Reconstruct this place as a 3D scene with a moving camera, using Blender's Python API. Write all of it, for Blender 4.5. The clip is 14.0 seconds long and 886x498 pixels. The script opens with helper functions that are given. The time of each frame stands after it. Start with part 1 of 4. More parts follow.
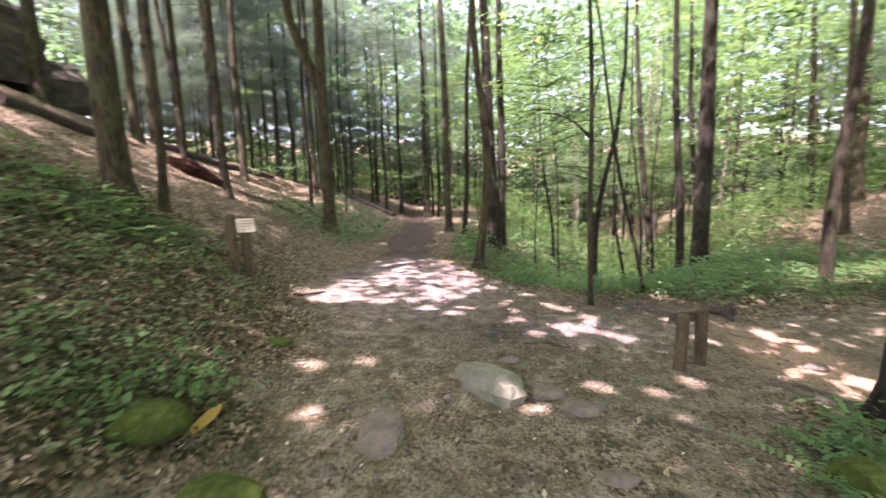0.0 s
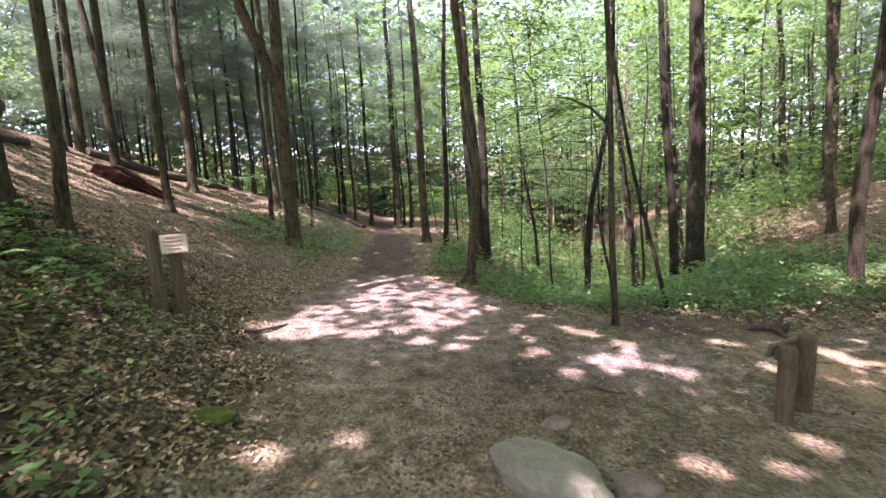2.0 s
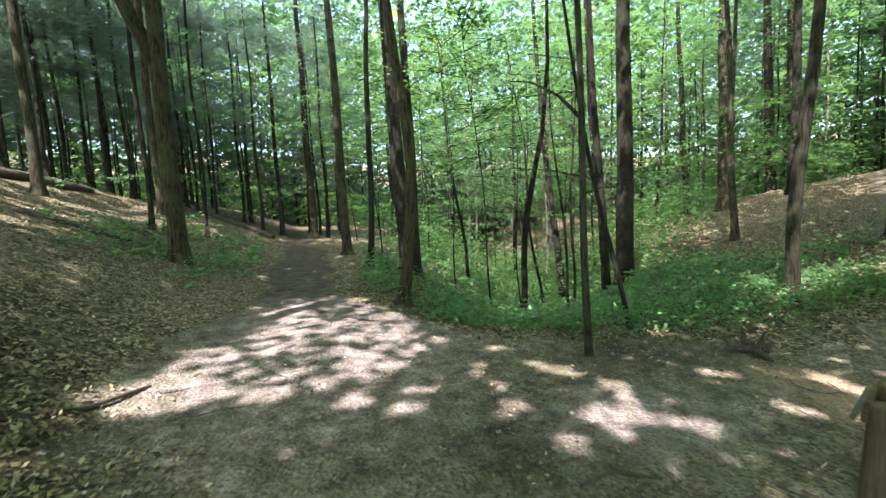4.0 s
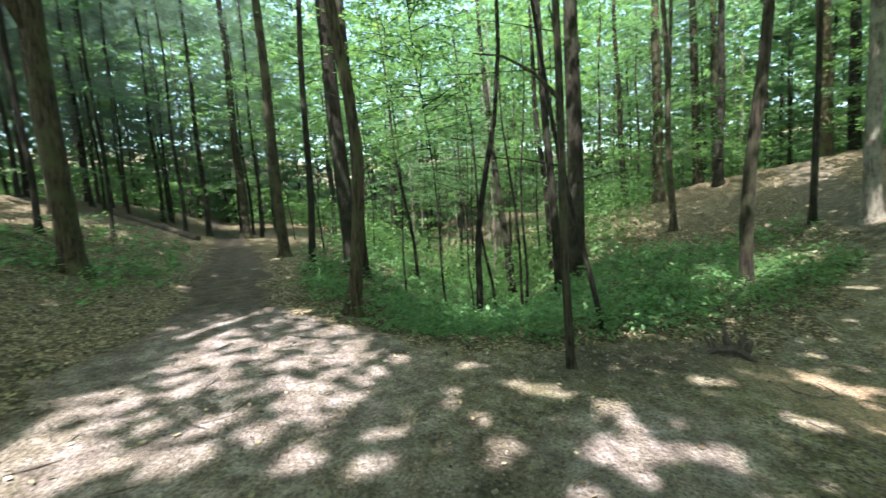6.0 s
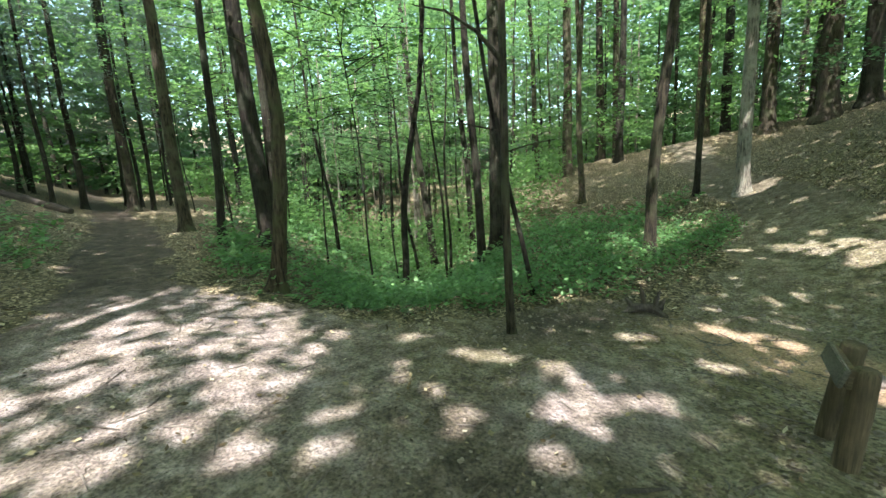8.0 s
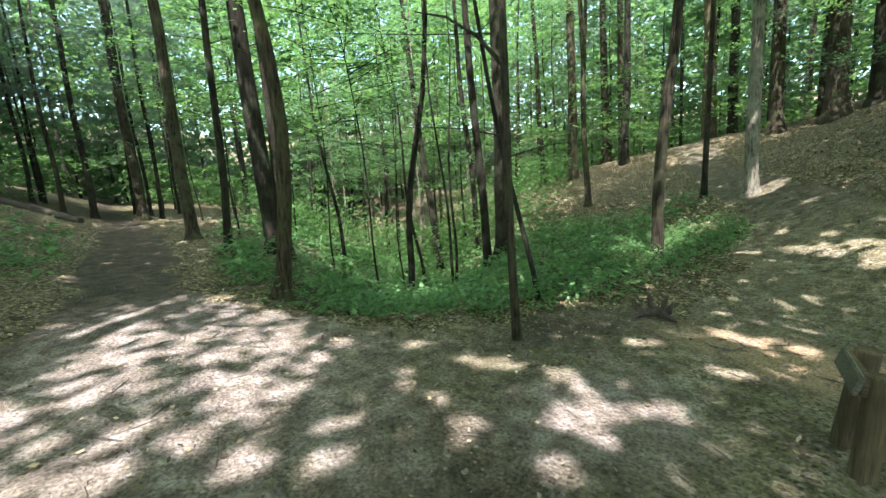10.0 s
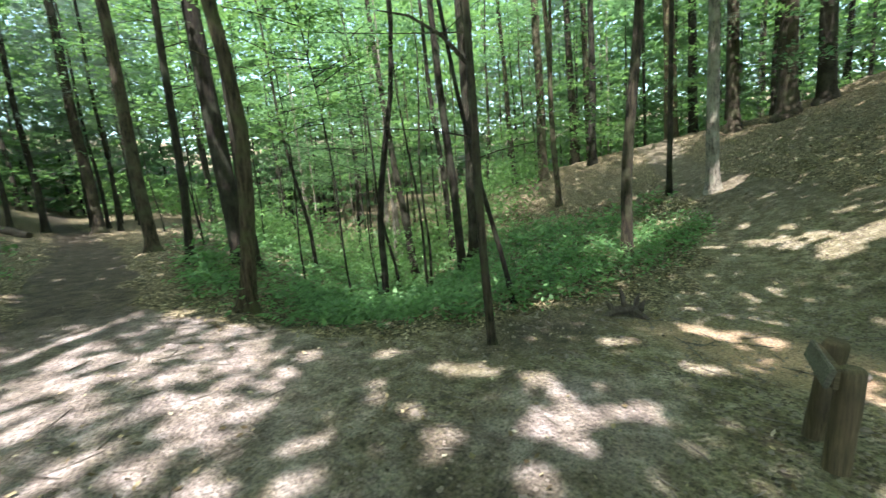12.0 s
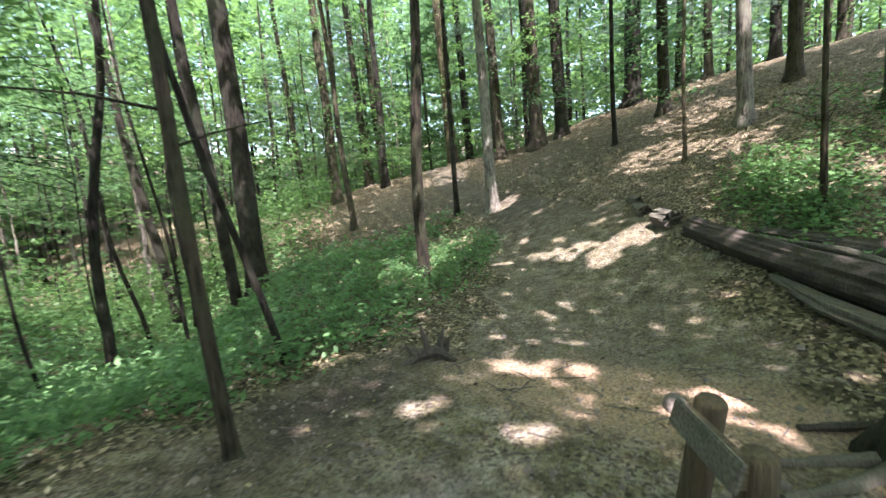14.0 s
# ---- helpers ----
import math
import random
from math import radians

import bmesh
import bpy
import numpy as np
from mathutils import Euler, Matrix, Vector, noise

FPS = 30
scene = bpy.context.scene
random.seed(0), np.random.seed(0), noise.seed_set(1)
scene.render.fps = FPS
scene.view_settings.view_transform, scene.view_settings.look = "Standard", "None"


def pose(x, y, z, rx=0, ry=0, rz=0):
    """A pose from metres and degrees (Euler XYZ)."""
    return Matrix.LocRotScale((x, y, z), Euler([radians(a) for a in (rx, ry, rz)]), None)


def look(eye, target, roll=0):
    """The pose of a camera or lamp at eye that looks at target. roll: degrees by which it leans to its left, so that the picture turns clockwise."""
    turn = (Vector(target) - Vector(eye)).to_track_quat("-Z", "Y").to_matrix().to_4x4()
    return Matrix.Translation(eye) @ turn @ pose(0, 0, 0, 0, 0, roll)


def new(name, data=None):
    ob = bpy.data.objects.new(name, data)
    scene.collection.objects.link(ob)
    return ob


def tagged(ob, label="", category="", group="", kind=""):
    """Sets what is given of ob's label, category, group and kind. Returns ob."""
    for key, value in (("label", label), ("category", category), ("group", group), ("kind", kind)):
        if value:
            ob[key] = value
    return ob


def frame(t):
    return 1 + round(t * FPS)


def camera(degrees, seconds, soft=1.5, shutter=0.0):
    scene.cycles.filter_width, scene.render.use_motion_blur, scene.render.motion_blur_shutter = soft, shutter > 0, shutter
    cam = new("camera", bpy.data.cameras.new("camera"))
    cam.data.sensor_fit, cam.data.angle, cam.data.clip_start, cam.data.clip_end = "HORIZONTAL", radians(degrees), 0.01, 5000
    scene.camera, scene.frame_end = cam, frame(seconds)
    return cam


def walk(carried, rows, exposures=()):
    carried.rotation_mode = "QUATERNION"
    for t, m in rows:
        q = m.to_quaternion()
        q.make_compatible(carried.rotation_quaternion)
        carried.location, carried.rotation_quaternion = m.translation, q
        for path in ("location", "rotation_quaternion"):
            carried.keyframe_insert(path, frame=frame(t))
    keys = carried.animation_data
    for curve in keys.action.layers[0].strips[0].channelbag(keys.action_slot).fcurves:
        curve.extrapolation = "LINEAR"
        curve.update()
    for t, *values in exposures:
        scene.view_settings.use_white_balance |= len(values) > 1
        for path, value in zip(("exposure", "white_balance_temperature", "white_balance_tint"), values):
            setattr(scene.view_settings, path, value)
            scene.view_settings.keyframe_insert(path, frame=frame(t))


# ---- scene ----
cam = camera(93.5, 14.0, soft=1.5, shutter=0.5)
LEVEL = pose(0, 0, 0, 1.72, 2.58, 0)  # the plumb line, from the trunks
PATH = [
    (0, (0.45, -0.493, 1.697), (0.34, 1.478, 1.377), 0.8),
    (0.5, (0.335, -0.143, 1.626), (0.442, 1.836, 1.351), -0.4),
    (1, (0.259, 0.215, 1.574), (0.319, 2.198, 1.323), -1.3),
    (1.5, (0.164, 0.505, 1.59), (0.181, 2.492, 1.36), 0.8),
    (2, (0.04, 0.839, 1.548), (0.082, 2.82, 1.279), -0.5),
    (2.5, (0.055, 1.199, 1.521), (0.054, 3.186, 1.296), 0.1),
    (3, (0.0, 1.562, 1.505), (0.265, 3.528, 1.247), 2.3),
    (5.3, (-0.201, 2.786, 1.488), (0.288, 4.716, 1.302), -0.7),
    (5.5, (-0.173, 2.848, 1.508), (0.339, 4.77, 1.299), -0.7),
    (6, (-0.136, 3.007, 1.476), (0.559, 4.865, 1.223), -0.5),
    (6.5, (-0.291, 3.184, 1.446), (0.556, 4.984, 1.239), -0.6),
    (7, (-0.334, 3.237, 1.432), (0.552, 5.004, 1.128), 0.7),
    (7.5, (-0.324, 3.243, 1.414), (0.693, 4.929, 1.064), 1.2),
    (8, (-0.303, 3.269, 1.4), (0.743, 4.931, 1.022), 0.5),
    (8.5, (-0.296, 3.293, 1.406), (0.716, 4.975, 1.02), 0.4),
    (9, (-0.267, 3.276, 1.413), (0.748, 4.959, 1.045), 0.0),
    (11.5, (-0.258, 3.317, 1.406), (0.779, 4.991, 1.054), -0.8),
    (12, (-0.163, 3.355, 1.401), (0.961, 4.974, 1.059), -1.5),
    (12.5, (0.081, 3.444, 1.346), (1.334, 4.972, 1.043), -1.7),
    (13, (0.361, 3.659, 1.288), (1.858, 4.966, 1.067), -2.0),
    (13.5, (0.708, 3.897, 1.248), (2.378, 4.974, 1.017), -3.4),
    (14, (1.088, 4.102, 1.247), (2.833, 5.046, 0.997), -1.8),
]
walk(cam, [(t, LEVEL @ look(eye, target, roll)) for t, eye, target, roll in PATH],
     exposures=[(0.0, 3.97, 7050, 36.0), (2.2, 3.70, 6900, 33.0), (3.0, 3.55, 6650, 15.0), (5.3, 3.36, 6550, -6.0), (9.0, 3.41, 6600, -8.0), (12.0, 3.42, 6550, -6.0), (14.0, 3.68, 6400, 10.0)])

# ---- light ----
world = bpy.data.worlds.new("sky")
scene.world = world
world.use_nodes = True
SUN_FROM = Vector((-0.30, -0.34, 0.89)).normalized()
sky = world.node_tree.nodes.new("ShaderNodeTexSky")
sky.sky_type = "NISHITA"
sky.sun_disc = False
sky.dust_density, sky.ozone_density = 3.0, 0.4
sky.sun_elevation = math.asin(SUN_FROM.z)
sky.sun_rotation = math.atan2(SUN_FROM.x, SUN_FROM.y)
world.node_tree.links.new(sky.outputs[0], world.node_tree.nodes["Background"].inputs["Color"])
world.node_tree.nodes["Background"].inputs["Strength"].default_value = 0.09
sun = new("sun", bpy.data.lights.new("sun", "SUN"))
sun.data.energy, sun.data.angle, sun.data.color = 2.1, radians(0.53), (1.0, 0.87, 0.99)
sun.matrix_world = look(SUN_FROM * 60, (0, 0, 0))


# ---- materials ----
def material(name, rough=0.9):
    m = bpy.data.materials.new(name)
    m.use_nodes = True
    b = m.node_tree.nodes["Principled BSDF"]
    b.inputs["Roughness"].default_value = rough
    b.inputs["Specular IOR Level"].default_value = 0.25
    return m, m.node_tree, b


def node(nt, kind, links=None, **values):
    n = nt.nodes.new(kind)
    for key, v in values.items():
        n.inputs[key.replace("_", " ")].default_value = v
    for key, out in (links or {}).items():
        nt.links.new(out, n.inputs[key])
    return n


def ramp(nt, fac, *stops):
    n = nt.nodes.new("ShaderNodeValToRGB")
    nt.links.new(fac, n.inputs["Fac"])
    while len(n.color_ramp.elements) < len(stops):
        n.color_ramp.elements.new(0.5)
    for e, (pos, colour) in zip(n.color_ramp.elements, stops):
        e.position, e.color = pos, (*colour, 1)
    return n.outputs["Color"]


def mix(nt, fac, a, b, how="MIX"):
    n = nt.nodes.new("ShaderNodeMix")
    n.data_type, n.blend_type = "RGBA", how
    for sock, v in ((n.inputs["Factor"], fac), (n.inputs["A"], a), (n.inputs["B"], b)):
        if hasattr(v, "links"):
            nt.links.new(v, sock)
        else:
            sock.default_value = v if isinstance(v, (int, float)) else (*v, 1)
    return n.outputs["Result"]


def maths(nt, how, a, b=0.0):
    n = nt.nodes.new("ShaderNodeMath")
    n.operation = how
    for sock, v in zip(n.inputs, (a, b)):
        if hasattr(v, "links"):
            nt.links.new(v, sock)
        else:
            sock.default_value = v
    return n.outputs[0]


def fbm(nt, vec, scale, detail=6.0, rough=0.6):
    n = node(nt, "ShaderNodeTexNoise", {"Vector": vec}, Scale=scale, Detail=detail, Roughness=rough)
    return n.outputs["Fac"]


def bump(nt, bsdf, height, strength, distance):
    n = node(nt, "ShaderNodeBump", {"Height": height}, Strength=strength, Distance=distance)
    nt.links.new(n.outputs["Normal"], bsdf.inputs["Normal"])


def ground_material():
    m, nt, b = material("forest_floor", 0.95)
    p = nt.nodes.new("ShaderNodeTexCoord").outputs["Object"]
    trail = node(nt, "ShaderNodeAttribute")
    trail.attribute_name = "trail"
    green = node(nt, "ShaderNodeAttribute")
    green.attribute_name = "green"
    clay = node(nt, "ShaderNodeAttribute")
    clay.attribute_name = "clay"
    big, mid, fine = fbm(nt, p, 0.7), fbm(nt, p, 5.0), fbm(nt, p, 38.0, 8.0, 0.7)
    dirt = ramp(nt, mid, (0.30, (0.034, 0.029, 0.016)), (0.48, (0.165, 0.142, 0.080)), (0.66, (0.33, 0.292, 0.22)))
    dirt = mix(nt, ramp(nt, big, (0.35, (0, 0, 0)), (0.65, (0.7, 0.7, 0.7))), dirt, (0.150, 0.132, 0.084))
    crumbs = node(nt, "ShaderNodeTexVoronoi", {"Vector": p}, Scale=34.0, Randomness=1.0)
    shade = node(nt, "ShaderNodeSeparateColor", {"Color": crumbs.outputs["Color"]})
    spots = maths(nt, "MULTIPLY", ramp(nt, shade.outputs["Green"], (0.60, (0, 0, 0)), (0.68, (1, 1, 1))), ramp(nt, fbm(nt, p, 2.2), (0.36, (0, 0, 0)), (0.56, (0.9, 0.9, 0.9))))
    dirt = mix(nt, spots, dirt, ramp(nt, shade.outputs["Red"], (0.0, (0.045, 0.035, 0.026)), (0.6, (0.09, 0.07, 0.05)), (1.0, (0.28, 0.23, 0.18))))
    humus_shade = node(nt, "ShaderNodeAttribute")
    humus_shade.attribute_name = "humus_shade"
    dirt = mix(nt, humus_shade.outputs["Fac"], dirt, ramp(nt, mid, (0.3, (0.030, 0.024, 0.018)), (0.7, (0.095, 0.075, 0.055))))
    # pinkish tint of the sun patches, mixed into the dirt's colour
    sun_tint = node(nt, "ShaderNodeAttribute")
    sun_tint.attribute_name = "sun_tint"
    dirt = mix(nt, sun_tint.outputs["Fac"], dirt, ramp(nt, mid, (0.28, (0.07, 0.056, 0.046)), (0.5, (0.20, 0.165, 0.148)), (0.68, (0.35, 0.30, 0.285))))
    dirt = mix(nt, clay.outputs["Fac"], dirt, (0.37, 0.255, 0.165))
    dirt = mix(nt, 0.85, dirt, ramp(nt, fine, (0.34, (0.15, 0.15, 0.13)), (0.52, (0.95, 0.95, 0.95)), (0.70, (1.45, 1.4, 1.3))), "MULTIPLY")
    cells = node(nt, "ShaderNodeTexVoronoi", {"Vector": p}, Scale=30.0, Randomness=1.0)
    tone = node(nt, "ShaderNodeSeparateColor", {"Color": cells.outputs["Color"]})
    litter = ramp(nt, tone.outputs["Red"], (0.0, (0.026, 0.022, 0.013)), (0.35, (0.078, 0.065, 0.037)), (0.7, (0.155, 0.127, 0.075)), (1.0, (0.34, 0.285, 0.18)))
    litter = mix(nt, 0.7, litter, ramp(nt, mid, (0.3, (0.45, 0.42, 0.4)), (0.7, (1.1, 1.1, 1.1))), "MULTIPLY")
    moss = ramp(nt, fine, (0.3, (0.020, 0.040, 0.010)), (0.7, (0.075, 0.12, 0.03)))
    col = mix(nt, maths(nt, "MULTIPLY", green.outputs["Fac"], 0.45), litter, moss)
    edge = maths(nt, "ADD", trail.outputs["Fac"], maths(nt, "MULTIPLY", maths(nt, "SUBTRACT", mid, 0.5), 0.9))
    edge = ramp(nt, edge, (0.38, (0, 0, 0)), (0.62, (1, 1, 1)))
    col = mix(nt, edge, col, dirt)
    nt.links.new(col, b.inputs["Base Color"])
    h = maths(nt, "ADD", maths(nt, "MULTIPLY", fine, 0.6), maths(nt, "MULTIPLY", cells.outputs["Distance"], 0.8))
    bump(nt, b, h, 0.9, 0.03)
    return m


def bark_material(name, dark, light, lichen, scale=1.0):
    m, nt, b = material(name, 0.95)
    p = nt.nodes.new("ShaderNodeTexCoord").outputs["Object"]
    st = node(nt, "ShaderNodeMapping", {"Vector": p})
    st.inputs["Scale"].default_value = (7 * scale, 7 * scale, 1.1 * scale)
    ridge = fbm(nt, st.outputs["Vector"], 4.0, 7.0, 0.65)
    blot = fbm(nt, p, 2.3, 4.0)
    info = nt.nodes.new("ShaderNodeObjectInfo")
    col = ramp(nt, ridge, (0.38, dark), (0.60, light))
    col = mix(nt, ramp(nt, blot, (0.47, (0, 0, 0)), (0.62, (0.9, 0.9, 0.9))), col, lichen)
    tint = ramp(nt, info.outputs["Random"], (0.0, (0.7, 0.68, 0.64)), (1.0, (1.3, 1.28, 1.22)))
    col = mix(nt, 1.0, col, tint, "MULTIPLY")
    nt.links.new(col, b.inputs["Base Color"])
    bump(nt, b, ridge, 1.0, 0.06)
    return m


def leaf_material(name, dark, light, glow, share=0.45, rough=0.55):
    m, nt, b = material(name, rough)
    geo = nt.nodes.new("ShaderNodeNewGeometry")
    col = ramp(nt, geo.outputs["Random Per Island"], (0.0, dark), (1.0, light))
    nt.links.new(col, b.inputs["Base Color"])
    if share:
        tr = node(nt, "ShaderNodeBsdfTranslucent")
        nt.links.new(mix(nt, geo.outputs["Random Per Island"], tuple(0.7 * c for c in glow), glow), tr.inputs["Color"])
        ms = node(nt, "ShaderNodeMixShader", {1: b.outputs[0], 2: tr.outputs[0]}, Fac=share)
        nt.links.new(ms.outputs[0], nt.nodes["Material Output"].inputs["Surface"])
    return m


def mottled(name, dark, light, scale, rough=0.9, relief=0.02, stain=None):
    m, nt, b = material(name, rough)
    p = nt.nodes.new("ShaderNodeTexCoord").outputs["Object"]
    n1, n2 = fbm(nt, p, scale), fbm(nt, p, scale * 7, 8.0, 0.7)
    col = ramp(nt, n1, (0.3, dark), (0.7, light))
    col = mix(nt, 0.5, col, ramp(nt, n2, (0.3, (0.55, 0.55, 0.55)), (0.7, (1.2, 1.2, 1.2))), "MULTIPLY")
    if stain:
        col = mix(nt, ramp(nt, fbm(nt, p, scale * 1.7), (0.48, (0, 0, 0)), (0.62, (0.85, 0.85, 0.85))), col, stain)
    nt.links.new(col, b.inputs["Base Color"])
    bump(nt, b, n2, 0.8, relief)
    return m


def wood_material(name, dark, light, rough=0.85):
    m, nt, b = material(name, rough)
    p = nt.nodes.new("ShaderNodeTexCoord").outputs["Object"]
    st = node(nt, "ShaderNodeMapping", {"Vector": p})
    st.inputs["Scale"].default_value = (30, 30, 1.5)
    g = fbm(nt, st.outputs["Vector"], 2.0, 7.0, 0.7)
    col = mix(nt, ramp(nt, fbm(nt, p, 4.0), (0.4, (0, 0, 0)), (0.7, (0.6, 0.6, 0.6))), ramp(nt, g, (0.3, dark), (0.7, light)), dark)
    nt.links.new(col, b.inputs["Base Color"])
    bump(nt, b, g, 0.8, 0.01)
    return m


M_GROUND = ground_material()
M_BARK = bark_material("bark", (0.007, 0.006, 0.004), (0.056, 0.047, 0.030), (0.056, 0.060, 0.032))
# Lighter bark copy: sunlight on the brightest trunks is put into its colour.
M_BARK_PALE = bark_material("pale_bark", (0.035, 0.031, 0.025), (0.175, 0.16, 0.13), (0.20, 0.195, 0.155))
M_BARK_MOSS = bark_material("mossy_bark", (0.010, 0.008, 0.005), (0.090, 0.073, 0.043), (0.070, 0.076, 0.032))
M_BARK_DARK = bark_material("dark_bark", (0.005, 0.004, 0.003), (0.028, 0.024, 0.016), (0.034, 0.038, 0.024))
M_LEAF = leaf_material("leaves", (0.030, 0.060, 0.024), (0.075, 0.130, 0.055), (0.14, 0.265, 0.105), 0.5)
M_LEAF_BRIGHT = leaf_material("maple_leaves", (0.036, 0.078, 0.023), (0.085, 0.160, 0.050), (0.155, 0.29, 0.080), 0.5)
# Lit leaf copy: extra glow put into the colour to green the floor's shade.
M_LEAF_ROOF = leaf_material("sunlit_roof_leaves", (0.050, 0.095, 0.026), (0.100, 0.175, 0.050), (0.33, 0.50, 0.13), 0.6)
M_NEEDLE = leaf_material("needles", (0.032, 0.050, 0.038), (0.100, 0.128, 0.100), (0.13, 0.195, 0.135), 0.4)
M_FERN = leaf_material("herb_leaves", (0.036, 0.082, 0.028), (0.125, 0.23, 0.085), (0.22, 0.42, 0.12), 0.35)


def litter_material():
    """Fallen leaves: dark wet, red-brown, tan and a few bleached ones."""
    m, nt, b = material("dead_leaves", 0.8)
    geo = nt.nodes.new("ShaderNodeNewGeometry")
    p = nt.nodes.new("ShaderNodeTexCoord").outputs["Object"]
    col = ramp(nt, geo.outputs["Random Per Island"], (0.0, (0.026, 0.020, 0.012)), (0.25, (0.100, 0.072, 0.038)), (0.55, (0.205, 0.168, 0.094)), (0.85, (0.31, 0.262, 0.165)), (1.0, (0.48, 0.43, 0.33)))
    col = mix(nt, 0.6, col, ramp(nt, fbm(nt, p, 60.0, 3.0), (0.35, (0.6, 0.55, 0.5)), (0.65, (1.15, 1.15, 1.1))), "MULTIPLY")
    nt.links.new(col, b.inputs["Base Color"])
    return m


M_DEAD = litter_material()
M_TWIG = mottled("twig", (0.06, 0.05, 0.04), (0.20, 0.175, 0.145), 6.0)
M_ROCK = mottled("rock", (0.14, 0.14, 0.105), (0.31, 0.305, 0.245), 3.0, 0.85, 0.02, (0.15, 0.17, 0.11))
M_STONE = mottled("stone", (0.12, 0.10, 0.085), (0.24, 0.20, 0.165), 4.0)
M_LEDGE = mottled("ledge_rock", (0.035, 0.033, 0.027), (0.125, 0.118, 0.098), 2.6)
M_MOSS = mottled("moss", (0.030, 0.055, 0.010), (0.105, 0.150, 0.028), 14.0, 1.0, 0.03)
M_POST = wood_material("post_wood", (0.040, 0.031, 0.018), (0.165, 0.130, 0.075))
M_GREYWOOD = wood_material("grey_wood", (0.055, 0.050, 0.036), (0.165, 0.150, 0.115))
M_BOARD = wood_material("board_wood", (0.045, 0.043, 0.030), (0.20, 0.19, 0.145))
M_ROT = mottled("rotten_wood", (0.010, 0.005, 0.004), (0.062, 0.022, 0.014), 5.0, 0.95, 0.03)
M_LOG = wood_material("log_wood", (0.022, 0.018, 0.014), (0.110, 0.092, 0.072))
M_PLAQUE = mottled("plaque", (0.42, 0.38, 0.27), (0.56, 0.51, 0.38), 5.0, 0.7, 0.003)
M_INK = mottled("faded_ink", (0.20, 0.17, 0.11), (0.26, 0.22, 0.15), 20.0)
M_YELLOW = leaf_material("yellow_leaf", (0.50, 0.33, 0.08), (0.55, 0.38, 0.10), (0.4, 0.25, 0.05), 0.2)


# ---- the lie of the land ----
def sstep(a, b, x):
    t = np.clip((x - a) / (b - a), 0, 1)
    return t * t * (3 - 2 * t)


def softmax2(a, b, k):
    return k * np.logaddexp(a / k, b / k)


def softmin2(a, b, k):
    return -softmax2(-a, -b, k)


def height(x,y):
    """The lie of the land: trail, left bank, hollow ahead and the hill on the right."""
    x=np.asarray(x,float); y=np.asarray(y,float)
    base=-0.03-0.055*np.clip(x,-3,2)-0.075*np.clip(x-2,0,3.4)+0.03*np.clip(y-6,0,8)*sstep(2.5,0.5,x)
    # left bank
    foot=-1.25-0.24*np.clip(y-2,0,8)-0.08*np.clip(y-10,0,4)+0.15*np.clip(y-14,0,5)-0.1*np.clip(y-19,0,40)+0.12*np.clip(2-y,0,20)
    d=foot-x
    steep=np.clip(0.66-0.022*(y-5),0.42,0.68)
    top=np.clip(6.4-0.32*np.clip(y-10,0,30),2.6,6.4)
    rise=softmax2(steep*d,0*d,0.12)+0.03*np.clip(d-3,0,4)**2
    bank=top*(1-np.exp(-(rise/top)**2.5))**(1/2.5)
    # right hill
    hill=0.48+0.30*(x-13.3)-0.26*np.minimum(y-8.9,2.5)-0.03*np.clip(y-11.4,0,30)
    hill=softmin2(hill,6+0*hill,0.8)-0.45*np.clip(np.hypot(x,y-3)-25.5,0,30)
    z=softmax2(base,hill,0.22)*sstep(2,6,x)+base*(1-sstep(2,6,x))+bank
    # hollow
    ax=2.4+0.55*np.clip(y-8,0,14)+0.1*np.clip(y-22,0,40)
    w=1.3+0.16*np.clip(y-8,0,20)
    dep=0.28+0.25*np.clip(y-8,0,6)+0.12*np.clip(y-14,0,16)
    cut=dep*sstep(6.6,9.5,y)*np.exp(-np.abs((x-ax)/(w*1.35))**2.6)
    z=z-cut
    # the land past the hollow climbs again
    r=np.hypot(x-2,y-4)
    z=z+18*sstep(66,150,r)
    return z


def z_at(x, y):
    return float(height(x, y))


def ripple(x, y, s, seed=0.0):
    """Smooth uneven noise of about unit size, for arrays; s: metres from crest to crest."""
    k = 2 * np.pi / s
    a = np.sin(k * (0.91 * x + 0.42 * y) + seed + 1.7 * np.sin(k * (0.37 * y - 0.21 * x) + 2 * seed))
    b = np.sin(k * (-0.53 * x + 0.85 * y) * 1.23 + 1.3 * seed + 1.4 * np.sin(k * 0.61 * x + seed))
    c = np.sin(k * (0.77 * x - 0.66 * y) * 1.71 + 0.7 * seed + 1.1 * np.sin(k * 0.83 * y - seed))
    return (a + b + c) / 3


def line_distance(x, y, pts):
    best = np.full(np.shape(x), 1e9)
    for (x0, y0), (x1, y1) in zip(pts, pts[1:]):
        dx, dy = x1 - x0, y1 - y0
        t = np.clip(((x - x0) * dx + (y - y0) * dy) / (dx * dx + dy * dy), 0, 1)
        best = np.minimum(best, np.hypot(x - x0 - t * dx, y - y0 - t * dy))
    return best


TRAIL_ON = [(-0.2, 5), (-0.9, 8.5), (-1.3, 12), (-1.6, 17), (-2.6, 24), (-4.5, 34), (-8, 60)]
TRAIL_RIGHT = [(2.0, 4.2), (5.0, 4.6), (8.2, 5.2), (11.2, 6.8), (14.6, 9.8), (19, 13), (25, 18)]


